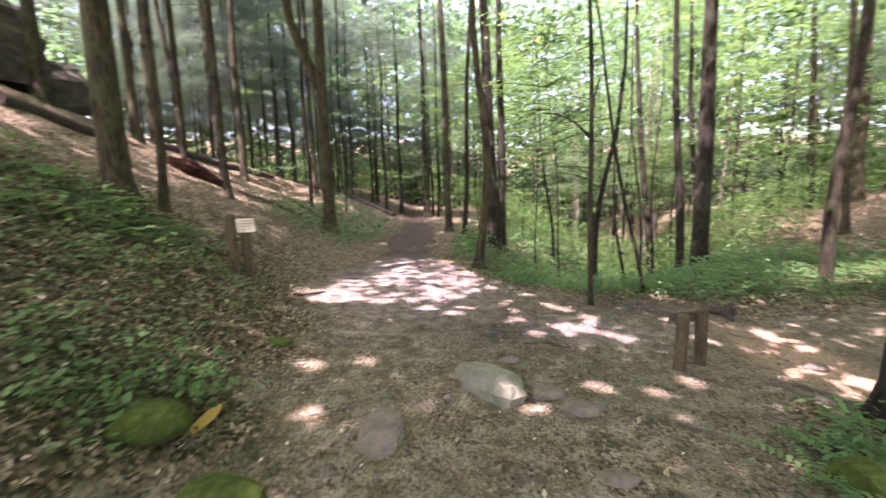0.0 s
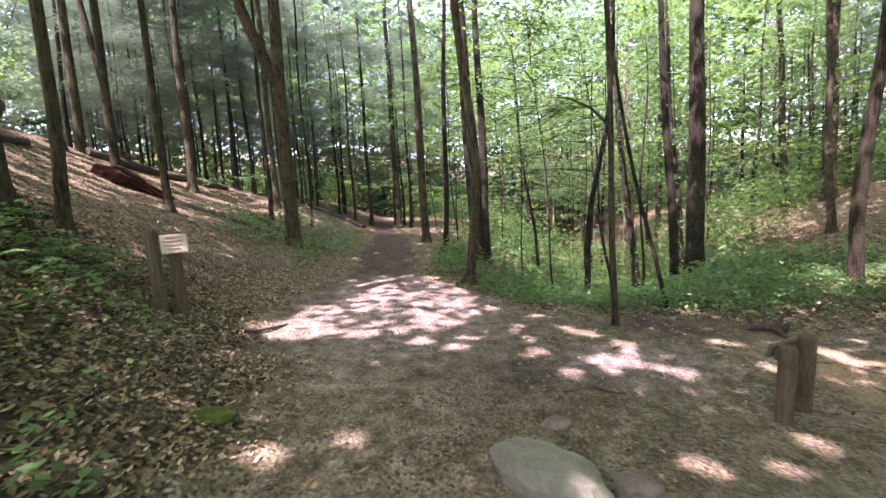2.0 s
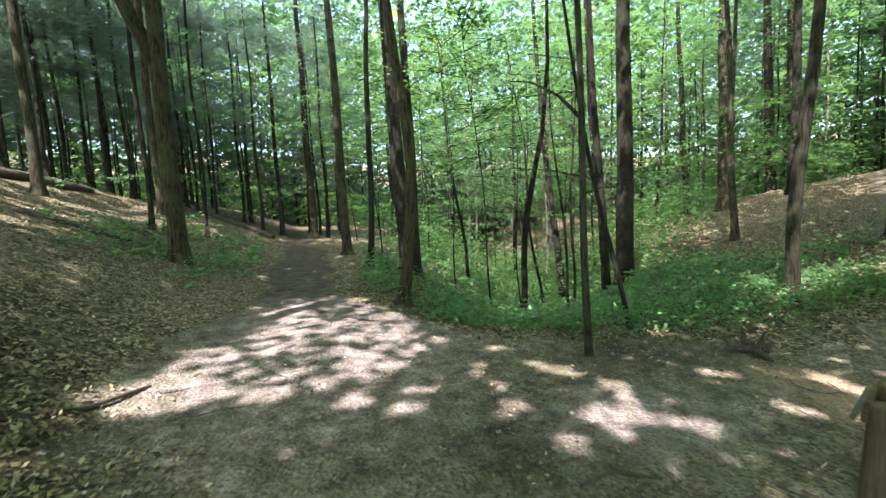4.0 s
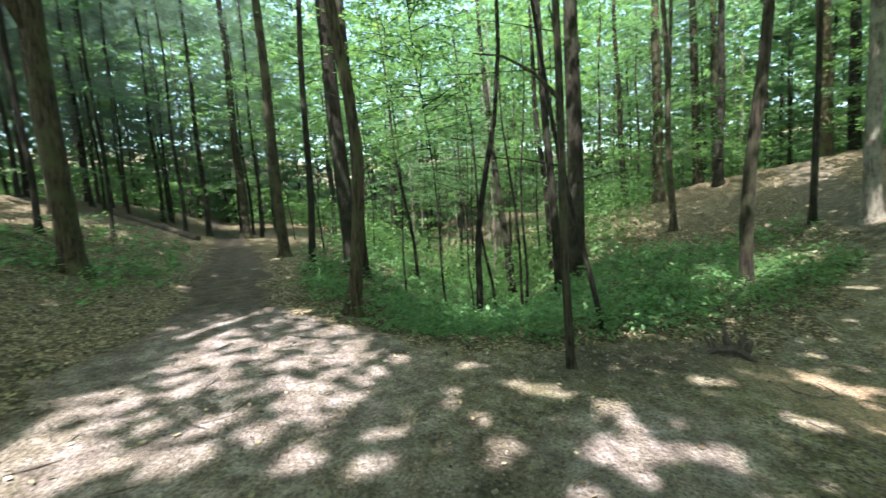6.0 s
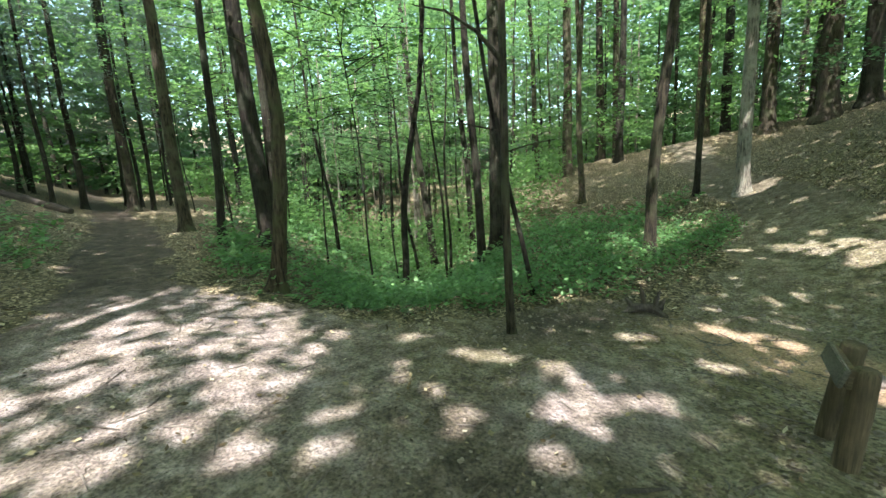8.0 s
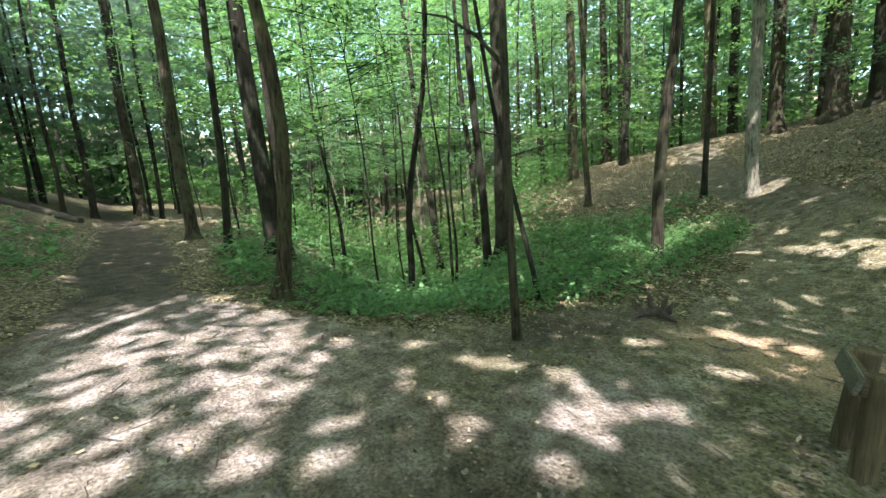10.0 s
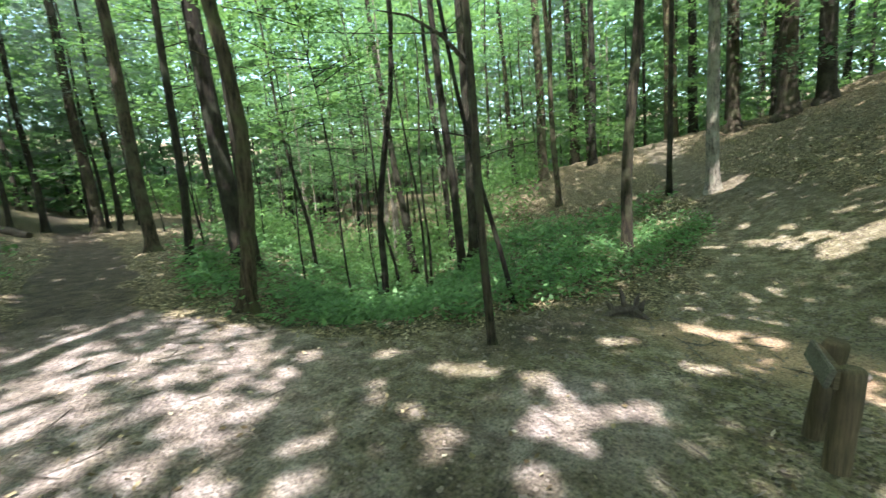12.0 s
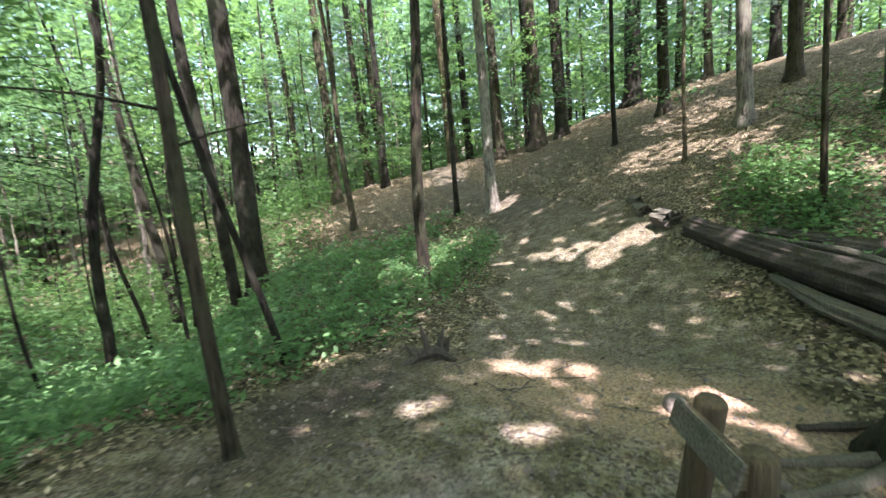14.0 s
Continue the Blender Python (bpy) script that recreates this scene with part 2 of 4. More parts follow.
def trail_at(x, y):
    """1 on bare trodden earth, 0 on litter."""
    x, y = np.asarray(x, float), np.asarray(y, float)
    wob = 0.22 * ripple(x, y, 1.7, 1.0)
    clear = 1 - np.hypot((x - 1.0) / 2.6, (y - 4.2) / 3.6) + wob * 0.5
    back = np.minimum(2.2 - np.abs(x - 0.9), 4.2 - y) * 0.6 + wob
    on = (1.25 - 0.55 * sstep(7, 10.5, y) - line_distance(x, y, TRAIL_ON)) * 0.9 + wob
    right = (1.45 - 0.65 * sstep(9, 13, x) - line_distance(x, y, TRAIL_RIGHT)) * 0.8 + wob
    left = 0.9 * (1 - np.hypot((x + 0.5) / 1.95, (y - 6.9) / 2.8)) + wob * 0.5
    lip = 0.9 * (1 - np.hypot((x - 3.3) / 1.6, (y - 6.0) / 0.95)) + wob * 0.6
    return sstep(-0.12, 0.22, np.maximum.reduce([clear, back, on, right, left, lip]))


def green_at(x, y):
    """Where low herbs cover the floor."""
    x, y = np.asarray(x, float), np.asarray(y, float)
    spots = [(-3.9, 4.5, 0.8, 0.8, 0.35), (-4.5, 4.2, 1.0, 1.1, 0.3), (-1.9, 1.9, 0.55, 0.5, 0.9), (3.0, 9.6, 1.9, 2.0, 1.0), (4.6, 12.5, 2.4, 3.5, 0.9),
             (4.4, 7.75, 2.1, 0.85, 1.0), (7.0, 8.6, 2.8, 1.5, 1.0), (9.7, 8.0, 2.0, 1.1, 1.0), (6.0, 18.0, 4.5, 6.0, 1.0), (9.5, 26.0, 6.0, 8.0, 1.0), (8.8, 2.5, 2.0, 0.75, 0.8),
             (-3.2, 14.0, 1.0, 3.0, 0.35), (12.0, 1.0, 3.0, 1.2, 0.25), (0.6, 11.5, 0.6, 2.5, 0.5), (3.7, 2.2, 0.7, 0.6, 0.9),
             (-3.2, 3.7, 1.0, 1.3, 0.4), (-1.75, 2.0, 0.5, 0.7, 0.75), (11.5, 10.3, 2.6, 1.4, 0.6), (8.8, 11.2, 2.8, 1.8, 0.5), (-4.6, 15.0, 1.6, 4.0, 0.35)]
    g = np.zeros(np.shape(x))
    for cx, cy, rx, ry, k in spots:
        g = np.maximum(g, k * np.exp(-(((x - cx) / rx) ** 2 + ((y - cy) / ry) ** 2) ** 1.5))
    return np.clip(g * (1.0 + 0.75 * ripple(x, y, 1.1, 3.0) + 0.5 * ripple(x, y, 0.43, 6.0)), 0, 1) * (1 - trail_at(x, y))


def spaced(*runs):
    out = []
    for a, b, n in runs:
        out += list(np.linspace(a, b, n, endpoint=False))
    return np.array(out + [runs[-1][1]])


def link_mesh(name, verts, faces, mat, parent=None, smooth=False):
    me = bpy.data.meshes.new(name)
    me.from_pydata(np.asarray(verts).tolist() if not isinstance(verts, list) else verts, [], np.asarray(faces).tolist() if not isinstance(faces, list) else faces)
    if smooth:
        me.polygons.foreach_set("use_smooth", [True] * len(me.polygons))
    me.materials.append(mat)
    ob = new(name, me)
    ob.parent = parent
    return ob


def build_ground():
    xs = spaced((-600, -60, 8), (-60, -16, 30), (-16, -5, 60), (-5, 9, 190), (9, 26, 80), (26, 70, 30), (70, 600, 8))
    ys = spaced((-600, -40, 8), (-40, -3, 30), (-3, 11, 190), (11, 32, 90), (32, 80, 30), (80, 600, 8))
    gx, gy = np.meshgrid(xs, ys)
    gz = height(gx, gy)
    tr = trail_at(gx, gy)
    near = sstep(60, 25, np.hypot(gx - 2, gy - 5))
    gz = gz + near * ((1 - tr) * (0.035 * ripple(gx, gy, 1.3, 2) + 0.018 * ripple(gx, gy, 0.43, 5)) + tr * (0.022 * ripple(gx, gy, 2.1, 7) + 0.008 * ripple(gx, gy, 0.5, 4) + 0.004 * ripple(gx, gy, 0.21, 9)) - 0.05 * tr)
    n, k = len(xs), len(ys)
    idx = np.arange(n * k).reshape(k, n)
    faces = np.stack([idx[:-1, :-1], idx[:-1, 1:], idx[1:, 1:], idx[1:, :-1]], -1).reshape(-1, 4)
    ob = link_mesh("ground", np.stack([gx, gy, gz], -1).reshape(-1, 3), faces, M_GROUND, smooth=True)
    clay = np.exp(-(((gx - 4.35) / 0.6) ** 2 + ((gy - 4.3) / 1.5) ** 2) ** 2) * 0.9
    # Dark mud mid-trail and at the lip; left and far trail hold painted shade.
    humus_shade = np.maximum.reduce([sstep(7.6, 9.6, gy) * sstep(2.5, 1.0, gx) * 0.95, 0.85 * np.exp(-((gx - 1.0) / 0.75) ** 2 - ((gy - 4.9) / 0.9) ** 2), 0.85 * sstep(-0.9, -2.0, gx) * sstep(6.9, 8.2, gy), 0.9 * np.exp(-((gx - 3.3) / 1.3) ** 2 - ((gy - 6.4) / 0.6) ** 2), 0.5 * sstep(9, 12, gx)])
    humus_shade = np.clip(humus_shade + 0.3 * humus_shade * ripple(gx, gy, 0.8, 6), 0, 1)
    # Painted sun pools: paler dirt under the two largest openings beside the trail.
    sun_tint = 0.85 * np.maximum(np.exp(-(((gx + 0.5) / 1.9) ** 2 + ((gy - 7.4) / 2.6) ** 2) ** 2), np.exp(-(((gx - 2.1) / 0.9) ** 2 + ((gy - 5.0) / 0.6) ** 2) ** 2))
    sun_tint = np.clip(sun_tint + 0.35 * sun_tint * ripple(gx, gy, 0.7, 2), 0, 1)
    for key, arr in (("sun_tint", sun_tint), ("humus_shade", humus_shade), ("trail", tr), ("green", green_at(gx, gy)), ("clay", clay)):
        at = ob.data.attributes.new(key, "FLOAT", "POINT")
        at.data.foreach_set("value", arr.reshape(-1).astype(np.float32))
    return tagged(ob, "brown forest floor with leaf litter and bare trodden trail", "ground", kind="structure")


ground_ob = build_ground()


def floor_z(x, y):
    """The floor's height, with its unevenness."""
    tr = float(trail_at(x, y))
    x, y = float(x), float(y)
    return z_at(x, y) + (1 - tr) * (0.035 * ripple(x, y, 1.3, 2) + 0.018 * ripple(x, y, 0.43, 5)) + tr * (0.022 * ripple(x, y, 2.1, 7) + 0.008 * ripple(x, y, 0.5, 4) + 0.004 * ripple(x, y, 0.21, 9)) - 0.05 * tr


def floor_zs(x, y):
    tr = trail_at(x, y)
    return height(x, y) + (1 - tr) * (0.035 * ripple(x, y, 1.3, 2) + 0.018 * ripple(x, y, 0.43, 5)) + tr * (0.022 * ripple(x, y, 2.1, 7) + 0.008 * ripple(x, y, 0.5, 4) + 0.004 * ripple(x, y, 0.21, 9)) - 0.05 * tr


# ---- shapes ----
def tube(pts, radii, sides=8, lobes=0.0, close=True, rough=0.0, rng=None):
    """Vertices and faces of a tapered tube along pts; lobes: root flare lobes on the first rings."""
    pts = [Vector(p) for p in pts]
    verts, faces = [], []
    side = None
    for i, p in enumerate(pts):
        d = (pts[min(i + 1, len(pts) - 1)] - pts[max(i - 1, 0)]).normalized()
        if side is None:
            side = d.orthogonal().normalized()
        side = (side - d * side.dot(d)).normalized()
        up = d.cross(side)
        for j in range(sides):
            a = 2 * math.pi * j / sides
            r = radii[i]
            if lobes:
                r *= 1 + lobes * math.exp(-i * 0.9) * (0.5 + 0.5 * math.sin(3 * a + 1.0 + p.x * 3)) * 1.2
            if rough and rng:
                r *= 1 + rng.uniform(-rough, rough)
            verts.append(tuple(p + (side * math.cos(a) + up * math.sin(a)) * r))
    for i in range(len(pts) - 1):
        for j in range(sides):
            k = (j + 1) % sides
            faces.append((i * sides + j, i * sides + k, (i + 1) * sides + k, (i + 1) * sides + j))
    if close:
        faces.append(tuple(reversed(range(sides))))
        faces.append(tuple(range((len(pts) - 1) * sides, len(pts) * sides)))
    return verts, faces


def joined(pieces):
    verts, faces = [], []
    for v, f in pieces:
        o = len(verts)
        verts += list(v)
        faces += [tuple(i + o for i in q) for q in f]
    return verts, faces


def leaf_quads(centres, size, rng, flat=0.6, slim=0.62, droop=0.0):
    """One pointed leaf at each centre, as a kite of four corners; flat: how level the leaves lie."""
    n = len(centres)
    az = rng.uniform(0, 2 * np.pi, n)
    tilt = rng.normal(0, 1 - flat, n) - droop
    d = np.stack([np.cos(az) * np.cos(tilt), np.sin(az) * np.cos(tilt), np.sin(tilt)], 1)
    s = np.stack([-np.sin(az), np.cos(az), rng.normal(0, 1 - flat, n)], 1)
    s /= np.linalg.norm(s, axis=1)[:, None]
    ln = (size * rng.uniform(0.65, 1.35, n))[:, None]
    c = np.asarray(centres)
    v = np.stack([c - d * ln * 0.5, c + s * ln * slim * 0.5 - d * ln * 0.05, c + d * ln * 0.5, c - s * ln * slim * 0.5 - d * ln * 0.05], 1).reshape(-1, 3)
    return v, np.arange(4 * n).reshape(-1, 4)


# ---- trees ----
TREES = []


def trunk_line(x, y, z, lx, ly, high, rng, crook=0.0, bend=()):
    pts, ph = [], rng.uniform(0, 6)
    for i, s in enumerate((-0.03, 0.0, 0.008, 0.02, 0.05, 0.1, 0.16, 0.22, 0.29, 0.37, 0.48, 0.64, 0.82, 1.0)):
        h = s * high
        lean = min(h, 9) + 0.35 * max(h - 9, 0)
        w = crook * math.sin(h * 0.9 + ph) * min(1, h / 1.5)
        w += float(np.interp(h, [b[0] for b in bend], [b[1] for b in bend])) if bend else 0.0
        pts.append((x + lx * lean + w, y + ly * lean + 0.6 * w * math.cos(ph), z + h))
    return pts


def along(pts, h):
    z0 = pts[1][2]
    for a, b in zip(pts, pts[1:]):
        if b[2] - z0 >= h:
            t = (h - (a[2] - z0)) / max(b[2] - a[2], 1e-6)
            return Vector(a).lerp(Vector(b), t)
    return Vector(pts[-1])


def branch_set(pts, dia, high, rng, count, low, length, thick, level=0.25):
    out = []
    for _ in range(count):
        h = rng.uniform(low, high * 0.75)
        p = along(pts, h)
        a = rng.uniform(0, 2 * math.pi)
        ln = length * rng.uniform(0.45, 1.2)
        up = rng.gauss(level, 0.25)
        d = Vector((math.cos(a), math.sin(a), up))
        q1 = p + d * ln * 0.5 + Vector((rng.gauss(0, 0.06), rng.gauss(0, 0.06), 0.05)) * ln
        q2 = q1 + (d + Vector((rng.gauss(0, 0.3), rng.gauss(0, 0.3), rng.gauss(-0.05, 0.2)))) * ln * 0.5
        out.append(tube([p, q1, q2], [thick, thick * 0.6, thick * 0.2], 4, close=False))
    return out


def tree(x, y, dia, lx=0.0, ly=0.0, high=16.0, bark=None, crook=0.0, twigs=6, fork=None, label="", group="", low=2.2, twig_len=1.0, name="tree", flare=0.55, canopy=True, sides=12, bend=(), arms=()):
    """A standing tree: tapered trunk with root flare, limbs, and a crown added later."""
    rng = random.Random(int(1000 * x) * 7 + int(1000 * y))
    bark = bark or M_BARK
    z = floor_z(x, y)
    ob = new(name)
    pts = trunk_line(0, 0, 0, lx, ly, high, rng, crook, bend)
    r = dia / 2
    radii = [r * (1 + flare), r * (1 + flare * 0.9), r * (1 + flare * 0.45), r * (1 + flare * 0.15)] + [r * (1.0 - 0.72 * s) for s in (0.03, 0.08, 0.14, 0.2, 0.27, 0.36, 0.47, 0.63, 0.82, 1.0)]
    pieces = [tube(pts, radii, sides, lobes=0.35, rough=0.035, rng=rng)]
    if fork:
        h, fx, fy, share = fork
        p = along(pts, h)
        q = [p, p + Vector((fx * 0.35, fy * 0.35, 0.9)), p + Vector((fx * 0.8, fy * 0.8, 2.2)), p + Vector((fx, fy, 4.5)), p + Vector((fx * 1.2, fy * 1.2, 9))]
        pieces.append(tube(q, [r * share * k for k in (1.0, 1.0, 0.9, 0.8, 0.4)], 10, rough=0.03, rng=rng))
    v, f = joined(pieces)
    link_mesh("trunk", v, f, bark, ob, smooth=True)
    for h, ex, ey, ez, th in arms:
        p = along(pts, h)
        v, f = tube([p, p + Vector((ex * 0.3, ey * 0.3, ez * 0.55)), p + Vector((ex * 0.65, ey * 0.65, ez * 0.9)), p + Vector((ex, ey, ez))], [th, th * 0.75, th * 0.5, th * 0.2], 6, close=False)
        link_mesh("limb", v, f, bark, ob, True)
    if twigs:
        limbs = branch_set(pts, dia, high, rng, twigs, low, twig_len, max(0.008, dia * 0.05))
        if math.hypot(x, y - 3) < 15:
            for v, f in limbs:
                link_mesh("limb", v, f, bark, ob)
        else:
            v, f = joined(limbs)
            tagged(link_mesh("twiggery", v, f, M_TWIG if dia < 0.4 else bark, ob), kind="stuff")
    ob.location = (x, y, z)
    tagged(ob, label or "slender grey-brown woodland tree on the forest floor", "tree", group)
    top = along(pts, 11)
    if canopy:
        TREES.append((ob, x + top.x, y + top.y, x, y, z))
    return ob


# along the trail and in the hollow
tree(0.80, 9.45, 0.20, -0.004, -0.004, 15, M_BARK_MOSS, 0.02, 5, flare=0.9, bend=((0, -0.04), (0.5, 0.04), (1.4, 0.16), (2.2, 0.24), (3.0, 0.22), (4.2, 0.06), (5.2, -0.08), (8, 0.0)), label="crooked brown tree with a pale flared foot beside the trail", low=3)
tree(1.45, 13.9, 0.42, -0.036, 0.005, 19, M_BARK_DARK, 0.02, 5, label="straight dark-barked tree behind the crooked one", low=4)
tree(1.72, 14.0, 0.28, -0.004, 0.0, 15, M_BARK_DARK, 0.03, 4, label="dark stem grown close to a straight tree", low=4)
tree(0.40, 13.4, 0.17, 0.045, 0.0, 14, M_BARK_DARK, 0.04, 6, label="thin dark tree at the trail's edge")
tree(-0.22, 16.0, 0.30, -0.010, 0.0, 18, M_BARK, 0.03, 6, label="straight brown tree beside the trail")
tree(-2.0, 25.6, 0.40, -0.003, 0.0, 18, M_BARK, 0.04, 8)
tree(-3.8, 26.8, 0.26, 0.0, 0.0, 16, M_BARK_DARK, 0.04, 8)
tree(2.58, 6.47, 0.09, -0.018, 0.012, 11, M_BARK, 0.03, 3, arms=((2.75, -0.75, 0.35, 0.5, 0.026), (3.1, 0.5, 0.9, 0.9, 0.02), (2.1, -0.8, 1.1, 0.2, 0.010), (1.9, 0.3, -0.7, 0.1, 0.008)), label="thin pale young tree at the edge of the trail", low=2.6, twig_len=1.5, flare=0.3)
tree(3.85, 7.45, 0.075, -0.16, 0.09, 8, M_BARK_DARK, 0.06, 4, label="thin sapling leaning over the herbs", flare=0.3, low=1.6)
tree(4.43, 12.85, 0.19, 0.10, -0.045, 11, M_BARK_DARK, 0.12, 6, label="leaning thin tree in the hollow", flare=0.4)
tree(8.9, 18.8, 0.34, -0.080, 0.045, 16, M_BARK_DARK, 0.05, 6, label="dark tree leaning in the hollow")
tree(7.96, 13.2, 0.52, 0.0, 0.0, 20, M_BARK_DARK, 0.02, 5, label="thick straight dark tree on the bank", low=5)
tree(7.50, 13.45, 0.27, -0.045, 0.022, 16, M_BARK_DARK, 0.05, 5, label="dark stem grown close to a thick tree")
tree(10.4, 17.9, 0.27, -0.055, 0.035, 15, M_BARK_DARK, 0.06, 7)
tree(4.1, 17.0, 0.13, -0.09, 0.03, 10, M_BARK_DARK, 0.10, 8, flare=0.3)
tree(9.6, 26.0, 0.22, 0.016, -0.007, 13, M_BARK_DARK, 0.05, 8)
tree(6.3, 13.6, 0.09, -0.05, 0.03, 9, M_BARK_DARK, 0.12, 6, flare=0.2)
tree(7.0, 14.6, 0.10, 0.03, 0.02, 9, M_BARK_DARK, 0.12, 6, flare=0.2)
tree(6.8, 16.4, 0.12, -0.09, 0.05, 10, M_BARK_DARK, 0.12, 6, flare=0.2)
# on the right bank and hill
tree(7.62, 8.05, 0.22, 0.028, -0.026, 14, M_BARK, 0.06, 4, label="slim brown tree among sunlit herbs", low=3)
tree(13.6, 14.7, 0.25, -0.030, 0.03, 15, M_BARK, 0.05, 14, fork=(4.6, 0.5, 0.3, 0.6), twig_len=1.2)
tree(17.7, 19.1, 0.52, -0.010, 0.010, 20, M_BARK, 0.03, 26, twig_len=1.6)
tree(17.0, 20.6, 0.32, -0.036, 0.03, 18, M_BARK, 0.04, 24, twig_len=1.5)
tree(21.4, 19.8, 0.50, -0.022, 0.03, 20, M_BARK, 0.03, 20, twig_len=1.5)
tree(22.4, 19.5, 0.45, -0.017, 0.023, 20, M_BARK, 0.03, 20, twig_len=1.5)
tree(14.1, 10.5, 0.19, 0.0, 0.0, 13, M_BARK_DARK, 0.05, 6)
tree(24.0, 15.4, 0.70, -0.019, 0.03, 22, M_BARK_MOSS, 0.02, 8, label="thick tree with a mossy foot on the ridge")
tree(24.9, 14.7, 0.50, -0.012, 0.026, 20, M_BARK_DARK, 0.02, 8)
tree(13.35, 8.86, 0.34, -0.009, 0.022, 17, M_BARK_PALE, 0.02, 3, label="pale sunlit tree beside the climbing trail", low=4)
tree(22.2, 11.75, 0.54, -0.013, 0.03, 21, M_BARK, 0.02, 6)
tree(21.6, 9.6, 0.68, -0.010, 0.03, 22, M_BARK, 0.02, 6, flare=0.7, label="thick tree with a mossy foot on the hillside")
tree(22.2, 8.57, 0.60, -0.010, 0.03, 22, M_BARK_DARK, 0.02, 6)
tree(24.4, 5.6, 0.80, 0.0, -0.005, 22, M_BARK_DARK, 0.02, 6, flare=0.7)
tree(13.6, 2.45, 0.33, 0.005, 0.04, 16, M_BARK_PALE, 0.03, 5, label="pale sunlit tree high on the open bank", low=3.5)
tree(11.9, 3.75, 0.10, 0.0, 0.0, 6, M_BARK_MOSS, 0.08, 10, flare=0.3, low=0.8, twig_len=0.8)
tree(8.0, 2.35, 0.085, 0.005, 0.03, 5, M_BARK_MOSS, 0.08, 12, flare=0.3, low=0.6, twig_len=0.7, label="mossy twiggy sapling behind the log")
tree(8.6, 1.5, 0.07, 0.0, 0.02, 5, M_BARK_MOSS, 0.08, 12, flare=0.3, low=0.6, twig_len=0.7)
tree(11.5, 0.6, 0.30, 0.0, 0.02, 16, M_BARK, 0.03, 8)
tree(16.5, 1.0, 0.36, 0.0, 0.02, 18, M_BARK, 0.03, 8)
tree(18.5, 4.2, 0.40, 0.0, 0.02, 18, M_BARK, 0.03, 8)
tree(16.2, 5.6, 0.16, 0.0, 0.02, 12, M_BARK_DARK, 0.04, 8)
tree(4.02, 2.80, 0.36, 0.012, -0.011, 18, M_BARK_DARK, 0.02, 3, label="thick mossy tree beside the trail", low=5, flare=0.8)
# on the left bank
tree(-4.40, 5.14, 0.36, -0.002, -0.002, 18, M_BARK_MOSS, 0.02, 4, label="thick mossy grey tree on the bank above ferns", low=4, flare=0.5)
tree(-4.30, 5.85, 0.14, 0.021, 0.016, 13, M_BARK_MOSS, 0.05, 4, label="thin mossy tree on the bank")
tree(-6.04, 10.68, 0.17, -0.015, -0.009, 15, M_BARK, 0.03, 6)
tree(-7.84, 11.67, 0.21, -0.007, -0.005, 16, M_BARK, 0.03, 6, fork=(2.2, -0.5, 0.1, 0.7))
tree(-8.1, 15.4, 0.26, 0.004, 0.002, 18, M_BARK, 0.03, 8)
tree(-3.98, 12.85, 0.40, 0.002, 0.003, 19, M_BARK_MOSS, 0.03, 5, fork=(4.4, -1.1, 0.1, 0.8), label="forked brown tree beside the trail", low=5)
tree(-6.4, 18.4, 0.25, -0.005, -0.002, 18, M_BARK, 0.03, 10)
tree(-10.3, 9.9, 0.32, 0.0, 0.0, 17, M_BARK, 0.02, 5)
tree(-9.7, 12.2, 0.26, 0.0, 0.0, 17, M_BARK, 0.02, 5)
tree(-11.0, 9.0, 0.24, 0.0, 0.0, 15, M_BARK, 0.03, 5)
tree(-10.2, 13.6, 0.24, 0.01, 0.0, 15, M_BARK, 0.03, 8)
tree(-7.9, 13.6, 0.16, -0.01, 0.0, 14, M_BARK, 0.04, 8)
tree(-5.6, 15.6, 0.15, 0.0, 0.0, 14, M_BARK_DARK, 0.04, 12)


def scatter(n, r0, r1, a0, a1, seed, apart):
    rng, out = random.Random(seed), [(t[3], t[4]) for t in TREES]
    first = len(out)
    for _ in range(n * 30):
        if len(out) - first >= n:
            break
        r, a = math.sqrt(rng.uniform(r0 * r0, r1 * r1)), radians(rng.uniform(a0, a1))
        x, y = -0.2 + r * math.sin(a), 3.0 + r * math.cos(a)
        if float(line_distance(x, y, TRAIL_ON)) < 1.2 or float(line_distance(x, y, TRAIL_RIGHT)) < 1.4:
            continue
        if all((x - u) ** 2 + (y - w) ** 2 > apart * apart for u, w in out):
            out.append((x, y))
    return out[first:]


pick = random.Random(11)
FAR = []
for x, y in scatter(64, 14, 36, -44, -1, 3, 0.9):          # pole stand past the left bank
    FAR.append(tree(x, y, pick.uniform(0.09, 0.20), pick.gauss(0, 0.012), pick.gauss(0, 0.012), pick.uniform(12, 17), M_BARK_DARK, 0.05, 26, group="pole stand", label="thin dark pole tree with dead side twigs", low=1.5, twig_len=1.3, sides=8))
for x, y in scatter(32, 22, 40, 12, 66, 4, 1.5):           # across the hollow
    FAR.append(tree(x, y, pick.uniform(0.09, 0.26), pick.gauss(0, 0.02), pick.gauss(0, 0.02), pick.uniform(11, 17), pick.choice((M_BARK, M_BARK_DARK, M_BARK_PALE)), 0.06, 26, group="woodland across the hollow", label="slim woodland tree across the hollow", low=1.2, twig_len=1.4, sides=8))
